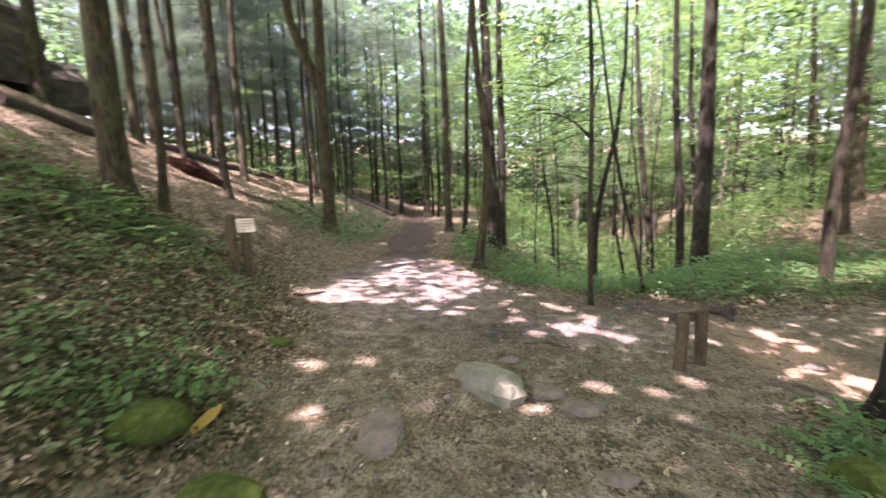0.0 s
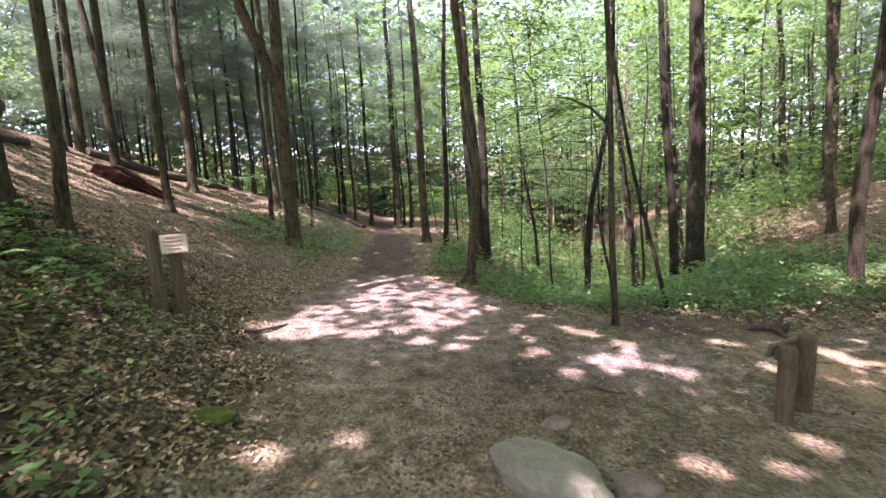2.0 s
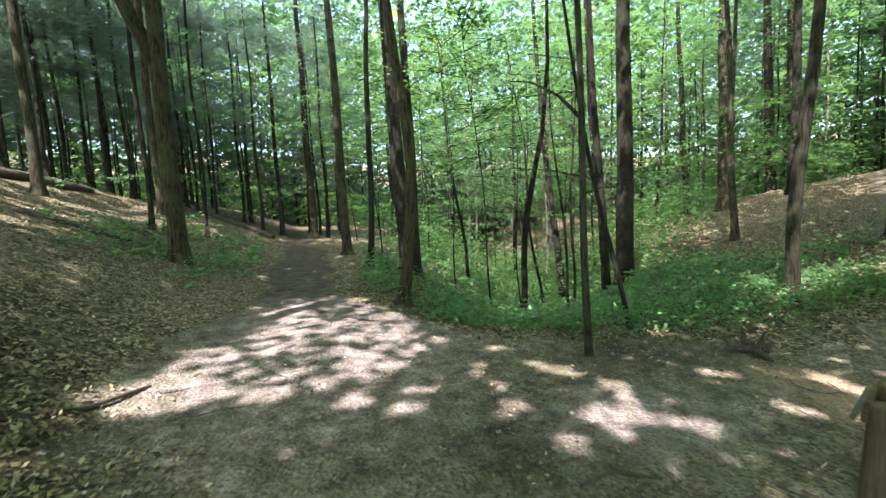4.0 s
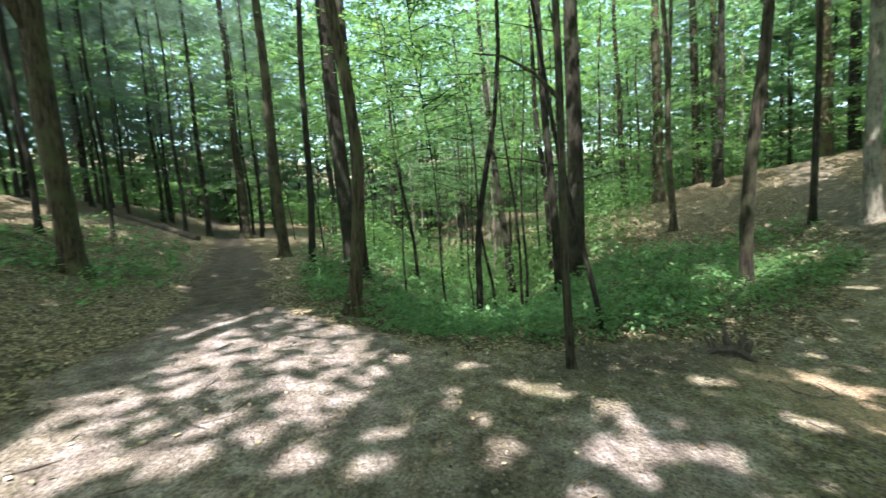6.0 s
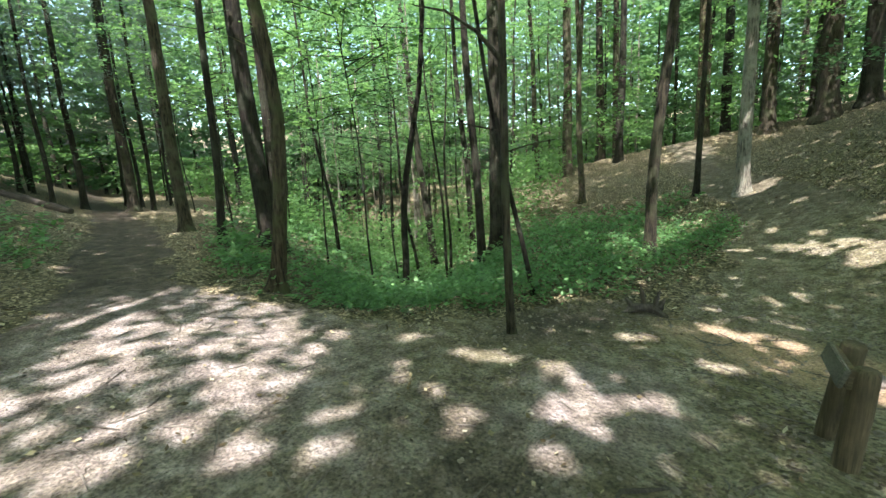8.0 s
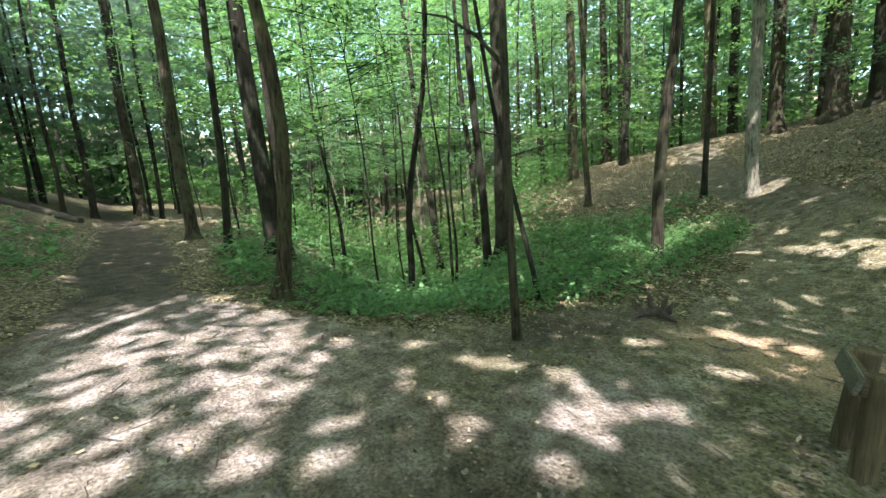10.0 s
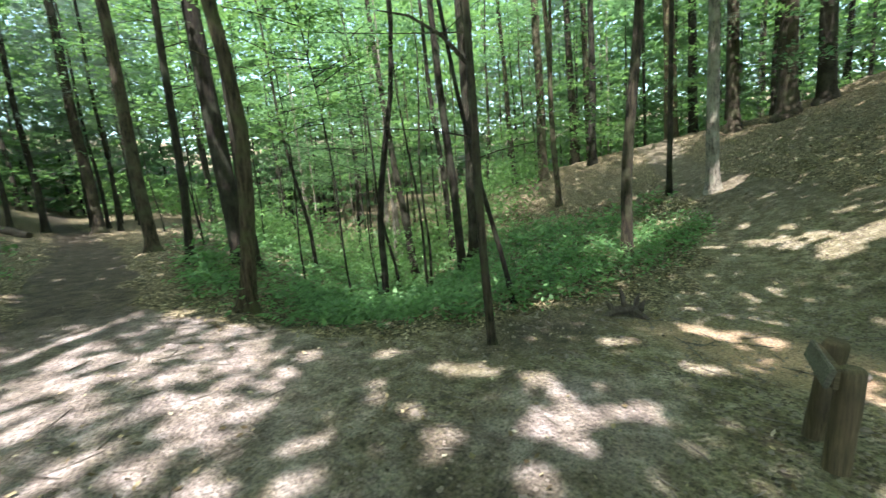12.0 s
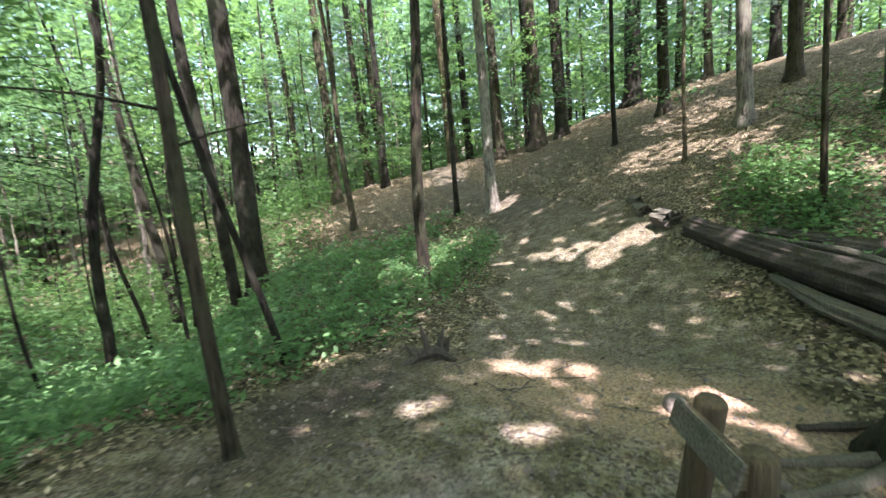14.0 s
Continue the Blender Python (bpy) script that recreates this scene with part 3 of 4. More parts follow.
for x, y in scatter(40, 24, 46, 40, 105, 5, 1.6):          # right ridge
    FAR.append(tree(x, y, pick.uniform(0.15, 0.45), pick.gauss(0, 0.015), pick.gauss(0, 0.015), pick.uniform(13, 19), pick.choice((M_BARK, M_BARK_DARK)), 0.04, 24, group="ridge woodland", label="brown woodland tree on the ridge", low=1.5, twig_len=1.3, sides=8))
for x, y in scatter(90, 34, 62, -50, 105, 6, 2.2):
    FAR.append(tree(x, y, pick.uniform(0.15, 0.40), pick.gauss(0, 0.015), pick.gauss(0, 0.015), pick.uniform(13, 18), M_BARK_DARK, 0.05, 8, group="far woodland", label="slim dark tree of the far woodland", low=1.5, twig_len=1.5, sides=7))
for x, y in scatter(26, 9, 26, 105, 320, 7, 3.0):          # behind the walker
    tree(x, y, pick.uniform(0.2, 0.4), 0, 0, pick.uniform(14, 18), M_BARK, 0.04, 4, group="woodland behind", label="brown woodland tree on the forest floor", sides=8)


# ---- crowns ----
GAPS = [  # openings in the leaf roof, as the sun throws them on the floor: x, y, half widths, turn
    (-0.40, 8.1, 1.25, 2.1, 12), (-1.3, 6.85, 1.0, 0.75, 0), (-1.9, 6.1, 0.7, 0.4, 20), (-0.43, 6.2, 0.20, 0.20, 0), (-0.14, 5.75, 0.19, 0.22, 0), (-0.92, 6.0, 0.26, 0.20, 0), (-1.35, 6.15, 0.2, 0.2, 0),
    (0.24, 5.5, 0.24, 0.12, 10), (0.46, 5.85, 0.10, 0.10, 0), (0.68, 6.1, 0.09, 0.10, 0), (1.5, 6.8, 0.14, 0.14, 0), (1.15, 6.3, 0.13, 0.16, 0), (0.95, 7.3, 0.15, 0.2, 0), (1.9, 6.1, 0.17, 0.36, 40), (2.25, 5.5, 0.16, 0.22, 0),
    (1.95, 5.0, 0.36, 0.24, -10), (2.40, 4.82, 0.36, 0.13, -25), (2.2, 5.25, 0.25, 0.10, -20), (1.37, 4.72, 0.18, 0.15, 0), (1.09, 5.27, 0.13, 0.13, 0), (4.62, 5.25, 0.17, 0.36, -8), (4.72, 4.72, 0.14, 0.2, -8), (3.54, 4.8, 0.22, 0.12, -30), (4.55, 3.65, 0.24, 0.26, 0), (4.2, 3.95, 0.13, 0.15, 0), (3.94, 7.0, 0.2, 0.16, 0),
    (8.8, 5.75, 0.40, 1.0, -18), (8.3, 5.0, 0.5, 0.3, 0), (8.85, 4.5, 0.45, 0.48, 0), (6.4, 5.35, 0.30, 0.22, 0), (7.1, 6.1, 0.2, 0.24, 0), (-1.13, 3.35, 0.24, 0.17, 0), (2.68, 3.45, 0.13, 0.2, 40), (1.68, 3.2, 0.14, 0.22, 60), (1.02, 2.78, 0.16, 0.13, 0), (2.2, 3.2, 0.10, 0.14, 30),
    (8.3, 8.6, 1.7, 0.75, 15), (8.6, 8.5, 0.6, 0.4, 0), (7.7, 8.2, 0.5, 0.3, 0), (9.4, 8.8, 0.5, 0.35, 0), (10.2, 9.0, 1.0, 0.8, 0), (3.2, 9.9, 0.8, 0.6, 0), (4.3, 12.5, 0.8, 1.4, 0),
    (-6.05, 11.4, 0.9, 0.38, 50), (-4.5, 9.8, 0.2, 0.8, 40), (-8.9, 11.75, 1.2, 0.48, 8), (13.5, 4.2, 1.6, 1.2, 0), (12.2, 2.8, 0.9, 0.7, 0), (9.6, 2.2, 1.5, 0.8, 20), (16.8, 3.6, 2.2, 1.4, 0), (24, 12, 3.5, 3.5, 0), (13.6, 8.6, 0.7, 0.5, 0), (-5.5, 17.5, 1.5, 1.6, 0),
    (9, 25, 5, 6, 0), (13, 36, 6, 6, 0), (20, 30, 5, 5, 0), (5.5, 18, 3.6, 5.5, -20), (9.5, 15.5, 1.6, 2.0, 0), (14, 20, 3, 3, 0), (20, 14, 1.6, 1.4, 0), (27, 24, 5, 6, 0), (27, 9, 3, 4, 0), (31, 15, 7, 7, 0), (22, 21, 4, 5, 0), (-13, 20, 5, 6, 0), (-11, 31, 6, 7, 0), (-5, 27, 3, 4, 0), (0, 37, 6, 7, 0), (2.5, 22, 2.2, 3, 0),
]


def coins(x, y, cell, share, small, large, seed):
    """True inside round spots strewn at random, about one to a cell."""
    def chance(i, j, k):
        return np.mod(np.abs(np.sin(i * 127.1 + j * 311.7 + k * 74.7) * 43758.5453), 1.0)
    out = np.zeros(len(x), bool)
    for di in (-1, 0, 1):
        for dj in (-1, 0, 1):
            i, j = np.floor(x / cell) + di, np.floor(y / cell) + dj
            cx, cy = (i + chance(i, j, seed)) * cell, (j + chance(i, j, seed + 1)) * cell
            r = small + (large - small) * chance(i, j, seed + 2) ** 1.5
            out |= (chance(i, j, seed + 3) < share) & (np.hypot(x - cx, y - cy) < r)
    return out


def openness(x, y):
    """How open the leaf roof is to the sun over a place on the floor."""
    spots = 0.42 + 0.55 * (coins(x, y, 0.27, 0.75, 0.08, 0.21, 1) | coins(x, y, 0.17, 0.5, 0.04, 0.10, 7))
    g = np.zeros(len(x))
    for cx, cy, rx, ry, turn in GAPS:
        c, s = math.cos(radians(turn)), math.sin(radians(turn))
        u, w = (x - cx) * c + (y - cy) * s, -(x - cx) * s + (y - cy) * c
        k = 1 - sstep(0.8, 1.15, np.hypot(u / rx, w / ry))
        g = np.maximum(g, k * spots if max(rx, ry) > 0.7 else k)
    wide = np.array([noise.noise((u * 0.55, w * 0.55, 9.0)) for u, w in zip(x, y)])
    outer = (x > 8) | (y > 10.5) | (x < -4.5)
    flecks = coins(x, y, 0.5, 0.35, 0.07, 0.16, 11) & (wide > np.where(x < -4.5, 0.15, np.where(outer, -0.1, -0.02)))
    return np.maximum(g, flecks * 0.95)


# Added leaf roof, mostly out of view, holed and thinned to shape the sunlight.
def leaf_roof():
    rng = np.random.default_rng(5)
    tops = np.array([[t[1], t[2]] for t in TREES])
    owned = [[] for _ in TREES]
    for x0, x1, y0, y1, count in ((-10, 18, -9, 17, 185000), (-45, 62, -30, 66, 140000)):
        x, y = rng.uniform(x0, x1, count), rng.uniform(y0, y1, count)
        z = rng.uniform(9.5, 13.5, count) + height(x, y) * 0.7
        inner = (x > -10) & (x < 18) & (y > -9) & (y < 17)
        keep = np.ones(count, bool) if x0 == -10 else ~inner
        gx, gy = x, y
        for _ in range(3):      # follow the sun's ray down to the floor
            drop = (z - height(gx, gy)) / SUN_FROM.z
            gx, gy = x - SUN_FROM.x * drop, y - SUN_FROM.y * drop
        keep &= rng.uniform(0, 1, count) > np.maximum(openness(gx, gy), np.where((gx < -10) | (gx > 21), 0.62, np.maximum(0.72 * sstep(13, 22, np.hypot(gx - 1, gy - 4)) * sstep(13, 19, gy), 0.88 * (gx > 3) * (gx < 15) * sstep(14, 17, gy))))
        pts = np.stack([x, y, z], 1)[keep]
        d = np.concatenate([((q[:, None, :2] - tops[None]) ** 2).sum(2).argmin(1) for q in np.array_split(pts, 40)])
        for i in range(len(TREES)):
            owned[i].append(pts[d == i])
    return [np.concatenate(o) for o in owned]


def add_crowns():
    rng = np.random.default_rng(9)
    for (ob, _, _, x, y, z), roof in zip(TREES, leaf_roof()):
        vs, fs = leaf_quads(roof - np.array([x, y, z]), np.where((roof[:, 0] > -10) & (roof[:, 0] < 18) & (roof[:, 1] > -9) & (roof[:, 1] < 17), 0.20, 0.46), rng, 0.7, 0.8)
        far = math.hypot(x - 1, y - 4)
        if far > 15 and y > 0:      # side branches with leaves, lower down
            n = 420 if far < 40 else 300
            across = ob.get("group") == "woodland across the hollow"
            if across:
                n = 170
            h = rng.uniform(4.5 if across else 1.2, 17, n) if ob.get("group") != "pole stand" else rng.uniform(3.5, 13, n)
            tiers = 22
            tier_h, tier_a = np.sort(rng.choice(h, tiers)), rng.uniform(0, 6.283, tiers)
            on = rng.integers(0, tiers, n)
            out = rng.uniform(0.12, 1.0, n) ** 0.7
            h = tier_h[on] + out * rng.normal(0.0, 0.12, n) - 0.35 * out ** 2
            r = out * (3.0 - 0.08 * h)
            a = tier_a[on] + rng.normal(0, 0.20, n)
            clump = np.stack([np.cos(a) * r, np.sin(a) * r, h], 1)
            pts = np.repeat(clump, 6, 0) + rng.normal(0, (0.24, 0.24, 0.05), (n * 6, 3))
            fine = ob.get("group") == "pole stand" or ob.get("group") == "ridge woodland" and int(x * 10) % 3
            if fine:
                pts = np.repeat(pts, 2, 0) + rng.normal(0, (0.25, 0.25, 0.03), (len(pts) * 2, 3))
            v2, f2 = leaf_quads(pts, 0.20 if fine else (0.15 if far < 28 else 0.24 if far < 40 else 0.36), rng, 0.85 if fine else 0.65, 0.22 if fine else 0.7)
            vs, fs = np.concatenate([vs, v2]), np.concatenate([fs, f2 + len(vs)])
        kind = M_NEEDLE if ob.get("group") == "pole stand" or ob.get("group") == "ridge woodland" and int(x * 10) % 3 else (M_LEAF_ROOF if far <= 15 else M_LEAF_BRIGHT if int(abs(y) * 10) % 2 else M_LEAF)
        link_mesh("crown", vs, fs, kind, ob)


add_crowns()


def sapling(x, y, high, spread, leaves, mat, size=0.13, label="leafy green sapling in the hollow"):
    """A thin young tree with layered leaf sprays."""
    seed = int(abs(x * 977 + y * 131) * 10)
    rng, nrng = random.Random(seed), np.random.default_rng(seed)
    ob = new("sapling")
    pts = trunk_line(0, 0, 0, rng.gauss(0, 0.04), rng.gauss(0, 0.04), high, rng, 0.08)
    v, f = tube(pts, [0.035 * (1 - 0.8 * i / 13) for i in range(14)], 6)
    link_mesh("trunk", v, f, M_BARK_DARK, ob, True)
    limbs, centres = [], []
    for _ in range(max(6, leaves // 70)):
        h = high * rng.uniform(0.42, 1.0)
        p, a = along(pts, h), rng.uniform(0, 6.283)
        ln = spread * rng.uniform(0.4, 1.0) * (1.15 - 0.5 * h / high)
        q = p + Vector((math.cos(a) * ln, math.sin(a) * ln, ln * rng.uniform(-0.05, 0.3)))
        limbs.append(tube([p, p.lerp(q, 0.5) + Vector((0, 0, 0.06)), q], [0.014, 0.010, 0.004], 4, close=False))
        t = nrng.uniform(0.25, 1.05, leaves // max(6, leaves // 70))[:, None]
        centres.append(np.array(p) * (1 - t) + np.array(q) * t + nrng.normal(0, (0.16, 0.16, 0.05), (len(t), 3)) * spread * 0.6)
    v, f = joined(limbs)
    tagged(link_mesh("twiggery", v, f, M_BARK_DARK, ob), kind="stuff")
    v, f = leaf_quads(np.concatenate(centres), size, nrng, 0.75, 0.68)
    link_mesh("crown", v, f, mat, ob)
    ob.location = (x, y, floor_z(x, y))
    return tagged(ob, label, "sapling", "saplings")


for x, y, h, s in ((3.2, 20, 9, 2.6), (1.2, 20.5, 8, 2.4), (7.2, 23, 9, 3), (3.0, 26, 11, 3), (6.0, 29, 12, 3.4), (0.2, 24, 9, 2.4),
                   (10.4, 22, 8, 2.6), (12.2, 26, 10, 3), (9.0, 31, 12, 3.4), (2.2, 32, 12, 3.5), (13.5, 31, 12, 3.4), (2.9, 14.2, 8, 2.4), (1.0, 17.5, 8, 2.4), (3.3, 12.0, 9.5, 2.6), (5.4, 15.2, 9, 2.4)):
    sapling(x, y, h, s, 2000, M_LEAF if int(y) % 2 else M_LEAF_BRIGHT, 0.12)


def far_leaves():
    rng = np.random.default_rng(21)
    n = 32000
    r, a = np.sqrt(rng.uniform(48 ** 2, 105 ** 2, n)), np.radians(rng.uniform(-60, 115, n))
    x, y = r * np.sin(a), 3 + r * np.cos(a)
    z = height(x, y) + rng.uniform(0.3, 36, n)
    pts = np.repeat(np.stack([x, y, z], 1), 7, 0) + rng.normal(0, (0.9, 0.9, 0.35), (n * 7, 3))
    v, f = leaf_quads(pts, 0.80, rng, 0.5, 0.75)
    return tagged(link_mesh("far_woods", v, f, M_LEAF), "sunlit green foliage of the far woods", "foliage", kind="stuff")


def understory():
    """Shrub leaves under the trees of the ridge and past the bank."""
    rng = np.random.default_rng(23)
    out, fs, o = [], [], 0
    for r0, r1, a0, a1, top, n in ((15, 34, 6, 46, 2.2, 3400), (23, 46, 44, 112, 5.0, 3600), (30, 56, -52, 14, 3.0, 2400)):
        r, a = np.sqrt(rng.uniform(r0 ** 2, r1 ** 2, n)), np.radians(rng.uniform(a0, a1, n))
        x, y = r * np.sin(a), 3 + r * np.cos(a)
        k = (line_distance(x, y, TRAIL_RIGHT) > 1.5) & (line_distance(x, y, TRAIL_ON) > 1.5)
        x, y = x[k], y[k]
        z = height(x, y) + rng.uniform(0.2, 1.0, len(x)) ** 1.4 * top
        pts = np.repeat(np.stack([x, y, z], 1), 7, 0) + rng.normal(0, (0.35, 0.35, 0.12), (len(x) * 7, 3))
        v, f = leaf_quads(pts, 0.16 if r0 == 15 else 0.26, rng, 0.6, 0.7)
        out.append(v)
        fs.append(f + o)
        o += len(v)
    return tagged(link_mesh("understory", np.concatenate(out), np.concatenate(fs), M_LEAF_BRIGHT), "green understory shrubs below the trees", "shrubs", kind="stuff")


far_leaves()
understory()


# ---- low growth and litter ----
def herb_cover():
    rng = np.random.default_rng(31)
    parts = []
    for x0, x1, y0, y1, n, size in ((-6, 10.5, 0.8, 14, 44000, 0.078), (-8, 22, 10, 32, 26000, 0.15), (6, 18, -2, 5, 11000, 0.09)):
        x, y = rng.uniform(x0, x1, n), rng.uniform(y0, y1, n)
        k = rng.uniform(0, 1, n) < green_at(x, y) * 1.25 - 0.08
        x, y = x[k], y[k]
        z = floor_zs(x, y)
        hgt = rng.uniform(0.05, 1.0, len(x)) ** 1.6 * 0.34 * np.clip(size / 0.1, 1, 1.4) + 0.03
        pts = np.stack([x, y, z + hgt], 1)
        pts = np.repeat(pts, 4, 0) + rng.normal(0, (0.07, 0.07, 0.035), (len(x) * 4, 3))
        parts.append(leaf_quads(pts, size, rng, 0.66, 0.6))
    v, o, f = [], 0, []
    for a, b in parts:
        v.append(a)
        f.append(b + o)
        o += len(a)
    return tagged(link_mesh("ground_herbs", np.concatenate(v), np.concatenate(f), M_FERN), "low green herbs and seedlings covering the forest floor", "herbs", kind="stuff")


herb_cover()


def fern(x, y, size, seed):
    """A fern: arching fronds with paired leaflets."""
    rng = random.Random(seed)
    ob = new("fern")
    for _ in range(7):
        a, ln = rng.uniform(0, 6.283), size * rng.uniform(0.7, 1.15)
        v, f = [], []
        for i in range(11):
            t = i / 10
            c = Vector((math.cos(a) * ln * t, math.sin(a) * ln * t, ln * (0.75 * t - 0.62 * t * t)))
            w = ln * 0.15 * math.sin(math.pi * (0.12 + 0.86 * t))
            s = Vector((-math.sin(a), math.cos(a), -0.25))
            d = Vector((math.cos(a), math.sin(a), 0.2)) * ln * 0.035
            for sg in (1, -1):
                o = len(v)
                e = c + Vector((s.x * sg, s.y * sg, s.z)) * w
                v += [tuple(c - d), tuple(c.lerp(e, 0.6) - d * 1.2), tuple(e), tuple(c + d)]
                f.append((o, o + 1, o + 2, o + 3))
        link_mesh("frond", v, f, M_FERN, ob)
    ob.location = (x, y, floor_z(x, y) + 0.03)
    return tagged(ob, "green fern with arching fronds on the bank", "fern", "ferns on the bank")


spot = random.Random(8)
for i in range(64):
    x, y = spot.gauss(-3.7, 0.6), spot.gauss(4.4, 0.8)
    if x < -3.15:
        fern(x, y, spot.uniform(0.24, 0.44), i)
for i in range(12):
    fern(spot.gauss(3.0, 0.22), spot.gauss(2.05, 0.22), spot.uniform(0.28, 0.45), 100 + i)
for i in range(26):
    fern(spot.gauss(2.6, 0.7), spot.gauss(9.3, 0.6), spot.uniform(0.3, 0.5), 200 + i)


def dead_leaves():
    rng = np.random.default_rng(41)
    out, o, fs = [], 0, []
    for x0, x1, y0, y1, n, bare, size in ((-5, 5, 0.6, 8, 14000, 0.07, 0.045), (-5.5, -0.4, 0.5, 6.5, 25000, 0.02, 0.052), (-9, 15, 2, 20, 15000, 0.04, 0.06), (3, 14, 6.5, 17, 14000, 0.05, 0.07), (8, 24, 1, 18, 20000, 0.05, 0.062)):
        x, y = rng.uniform(x0, x1, n), rng.uniform(y0, y1, n)
        k = rng.uniform(0, 1, n) < np.clip(1 - trail_at(x, y), bare, 1)
        x, y = x[k], y[k]
        v, f = leaf_quads(np.stack([x, y, floor_zs(x, y) + rng.uniform(0.006, 0.03, len(x))], 1), size, rng, 0.58, 0.6)
        out.append(v)
        fs.append(f + o)
        o += len(v)
    return tagged(link_mesh("leaf_litter", np.concatenate(out), np.concatenate(fs), M_DEAD), "dry brown fallen leaves on the forest floor", "leaf litter", kind="stuff")


dead_leaves()


def lump(r, seed, squash=(1, 1, 1), rough=0.25, subdivisions=2):
    """An uneven stone-like solid about the origin."""
    bm = bmesh.new()
    bmesh.ops.create_icosphere(bm, subdivisions=subdivisions, radius=r)
    off = Vector((seed * 3.7, seed * 1.3, seed * 2.1))
    for v in bm.verts:
        k = 1 + rough * noise.noise(v.co / r * 0.9 + off) + rough * 0.45 * noise.noise(v.co / r * 2.6 + off)
        v.co = Vector((v.co.x * squash[0], v.co.y * squash[1], v.co.z * squash[2])) * k
    return bm


def part(name, bm, mat, parent=None, label="", smooth=False):
    me = bpy.data.meshes.new(name)
    bm.to_mesh(me)
    bm.free()
    me.materials.append(mat)
    if smooth:
        me.polygons.foreach_set("use_smooth", [True] * len(me.polygons))
    ob = new(name, me)
    ob.parent = parent
    if label:
        ob["label"] = label
    return ob


def stone(x, y, r, seed, squash, mat, label, sink=0.35):
    ob = part("stone", lump(r, seed, squash, 0.3, 3), mat)
    ob.matrix_world = pose(x, y, floor_z(x, y) + r * squash[2] * (1 - 2 * sink))
    return tagged(ob, label, "stone")


def boulder():
    """The flat-topped grey rock in the trail."""
    bm = bmesh.new()
    ring = [(-0.40, -0.05), (-0.34, 0.14), (-0.08, 0.23), (0.22, 0.20), (0.42, 0.06), (0.38, -0.14), (0.10, -0.20), (-0.22, -0.17)]
    low = [bm.verts.new((x * 0.92, y * 0.9, -0.12)) for x, y in ring]
    mid = [bm.verts.new((x * 1.06, y * 1.10, 0.09 + 0.03 * math.sin(7 * x))) for x, y in ring]
    top = [bm.verts.new((x * 0.9, y * 0.88, 0.17 + 0.03 * math.sin(4 * x + 1) - 0.10 * y)) for x, y in ring]
    for a, b in ((low, mid), (mid, top)):
        for i in range(8):
            bm.faces.new((a[i], a[(i + 1) % 8], b[(i + 1) % 8], b[i]))
    bm.faces.new(top)
    bm.faces.new(list(reversed(low)))
    bmesh.ops.triangulate(bm, faces=bm.faces[:])
    bmesh.ops.subdivide_edges(bm, edges=bm.edges[:], cuts=3, use_grid_fill=True)
    for v in bm.verts:
        v.co += Vector((1, 1, 1)) * 0.018 * noise.noise(v.co * 7) + Vector((0, 0, 0.02 * noise.noise(v.co * 3.1)))
    ob = part("boulder", bm, M_ROCK)
    ob.matrix_world = pose(0.68, 3.10, floor_z(0.70, 3.15) + 0.03, 0, 5, -42) @ Matrix.Scale(0.86, 4)
    return tagged(ob, "flat grey rock with greenish stains set in the trail", "rock")


boulder()
stone(1.20, 3.05, 0.115, 2, (1.3, 0.9, 0.5), M_STONE, "low brown stone set in the trail")
stone(1.45, 2.75, 0.130, 3, (1.4, 0.9, 0.35), M_STONE, "low brown stone set in the trail")
stone(1.45, 1.95, 0.108, 4, (1.2, 0.8, 0.3), M_STONE, "flat brown stone set in the trail")
stone(0.95, 3.75, 0.094, 5, (1.2, 0.9, 0.4), M_STONE, "low brown stone behind the flat rock")
stone(4.28, 4.03, 0.09, 6, (1.3, 0.9, 0.6), M_STONE, "small dark stone on the trail")
stone(-1.46, 1.77, 0.22, 7, (1.0, 0.9, 0.6), M_MOSS, "stone cushioned with bright green moss")
stone(-0.92, 1.52, 0.20, 8, (1.2, 0.8, 0.45), M_MOSS, "low stone cushioned with green moss")
stone(-1.6, 3.75, 0.15, 9, (1.2, 0.9, 0.35), M_MOSS, "flat patch of moss over a sunken stone", 0.4)
stone(3.0, 1.95, 0.20, 13, (1.2, 1.0, 0.8), M_MOSS, "mossy stone under ferns at the foot of a tree", 0.3)
stone(-0.15, 2.3, 0.24, 12, (0.8, 1.3, 0.14), M_STONE, "flat trodden stone flush with the trail", 0.4)


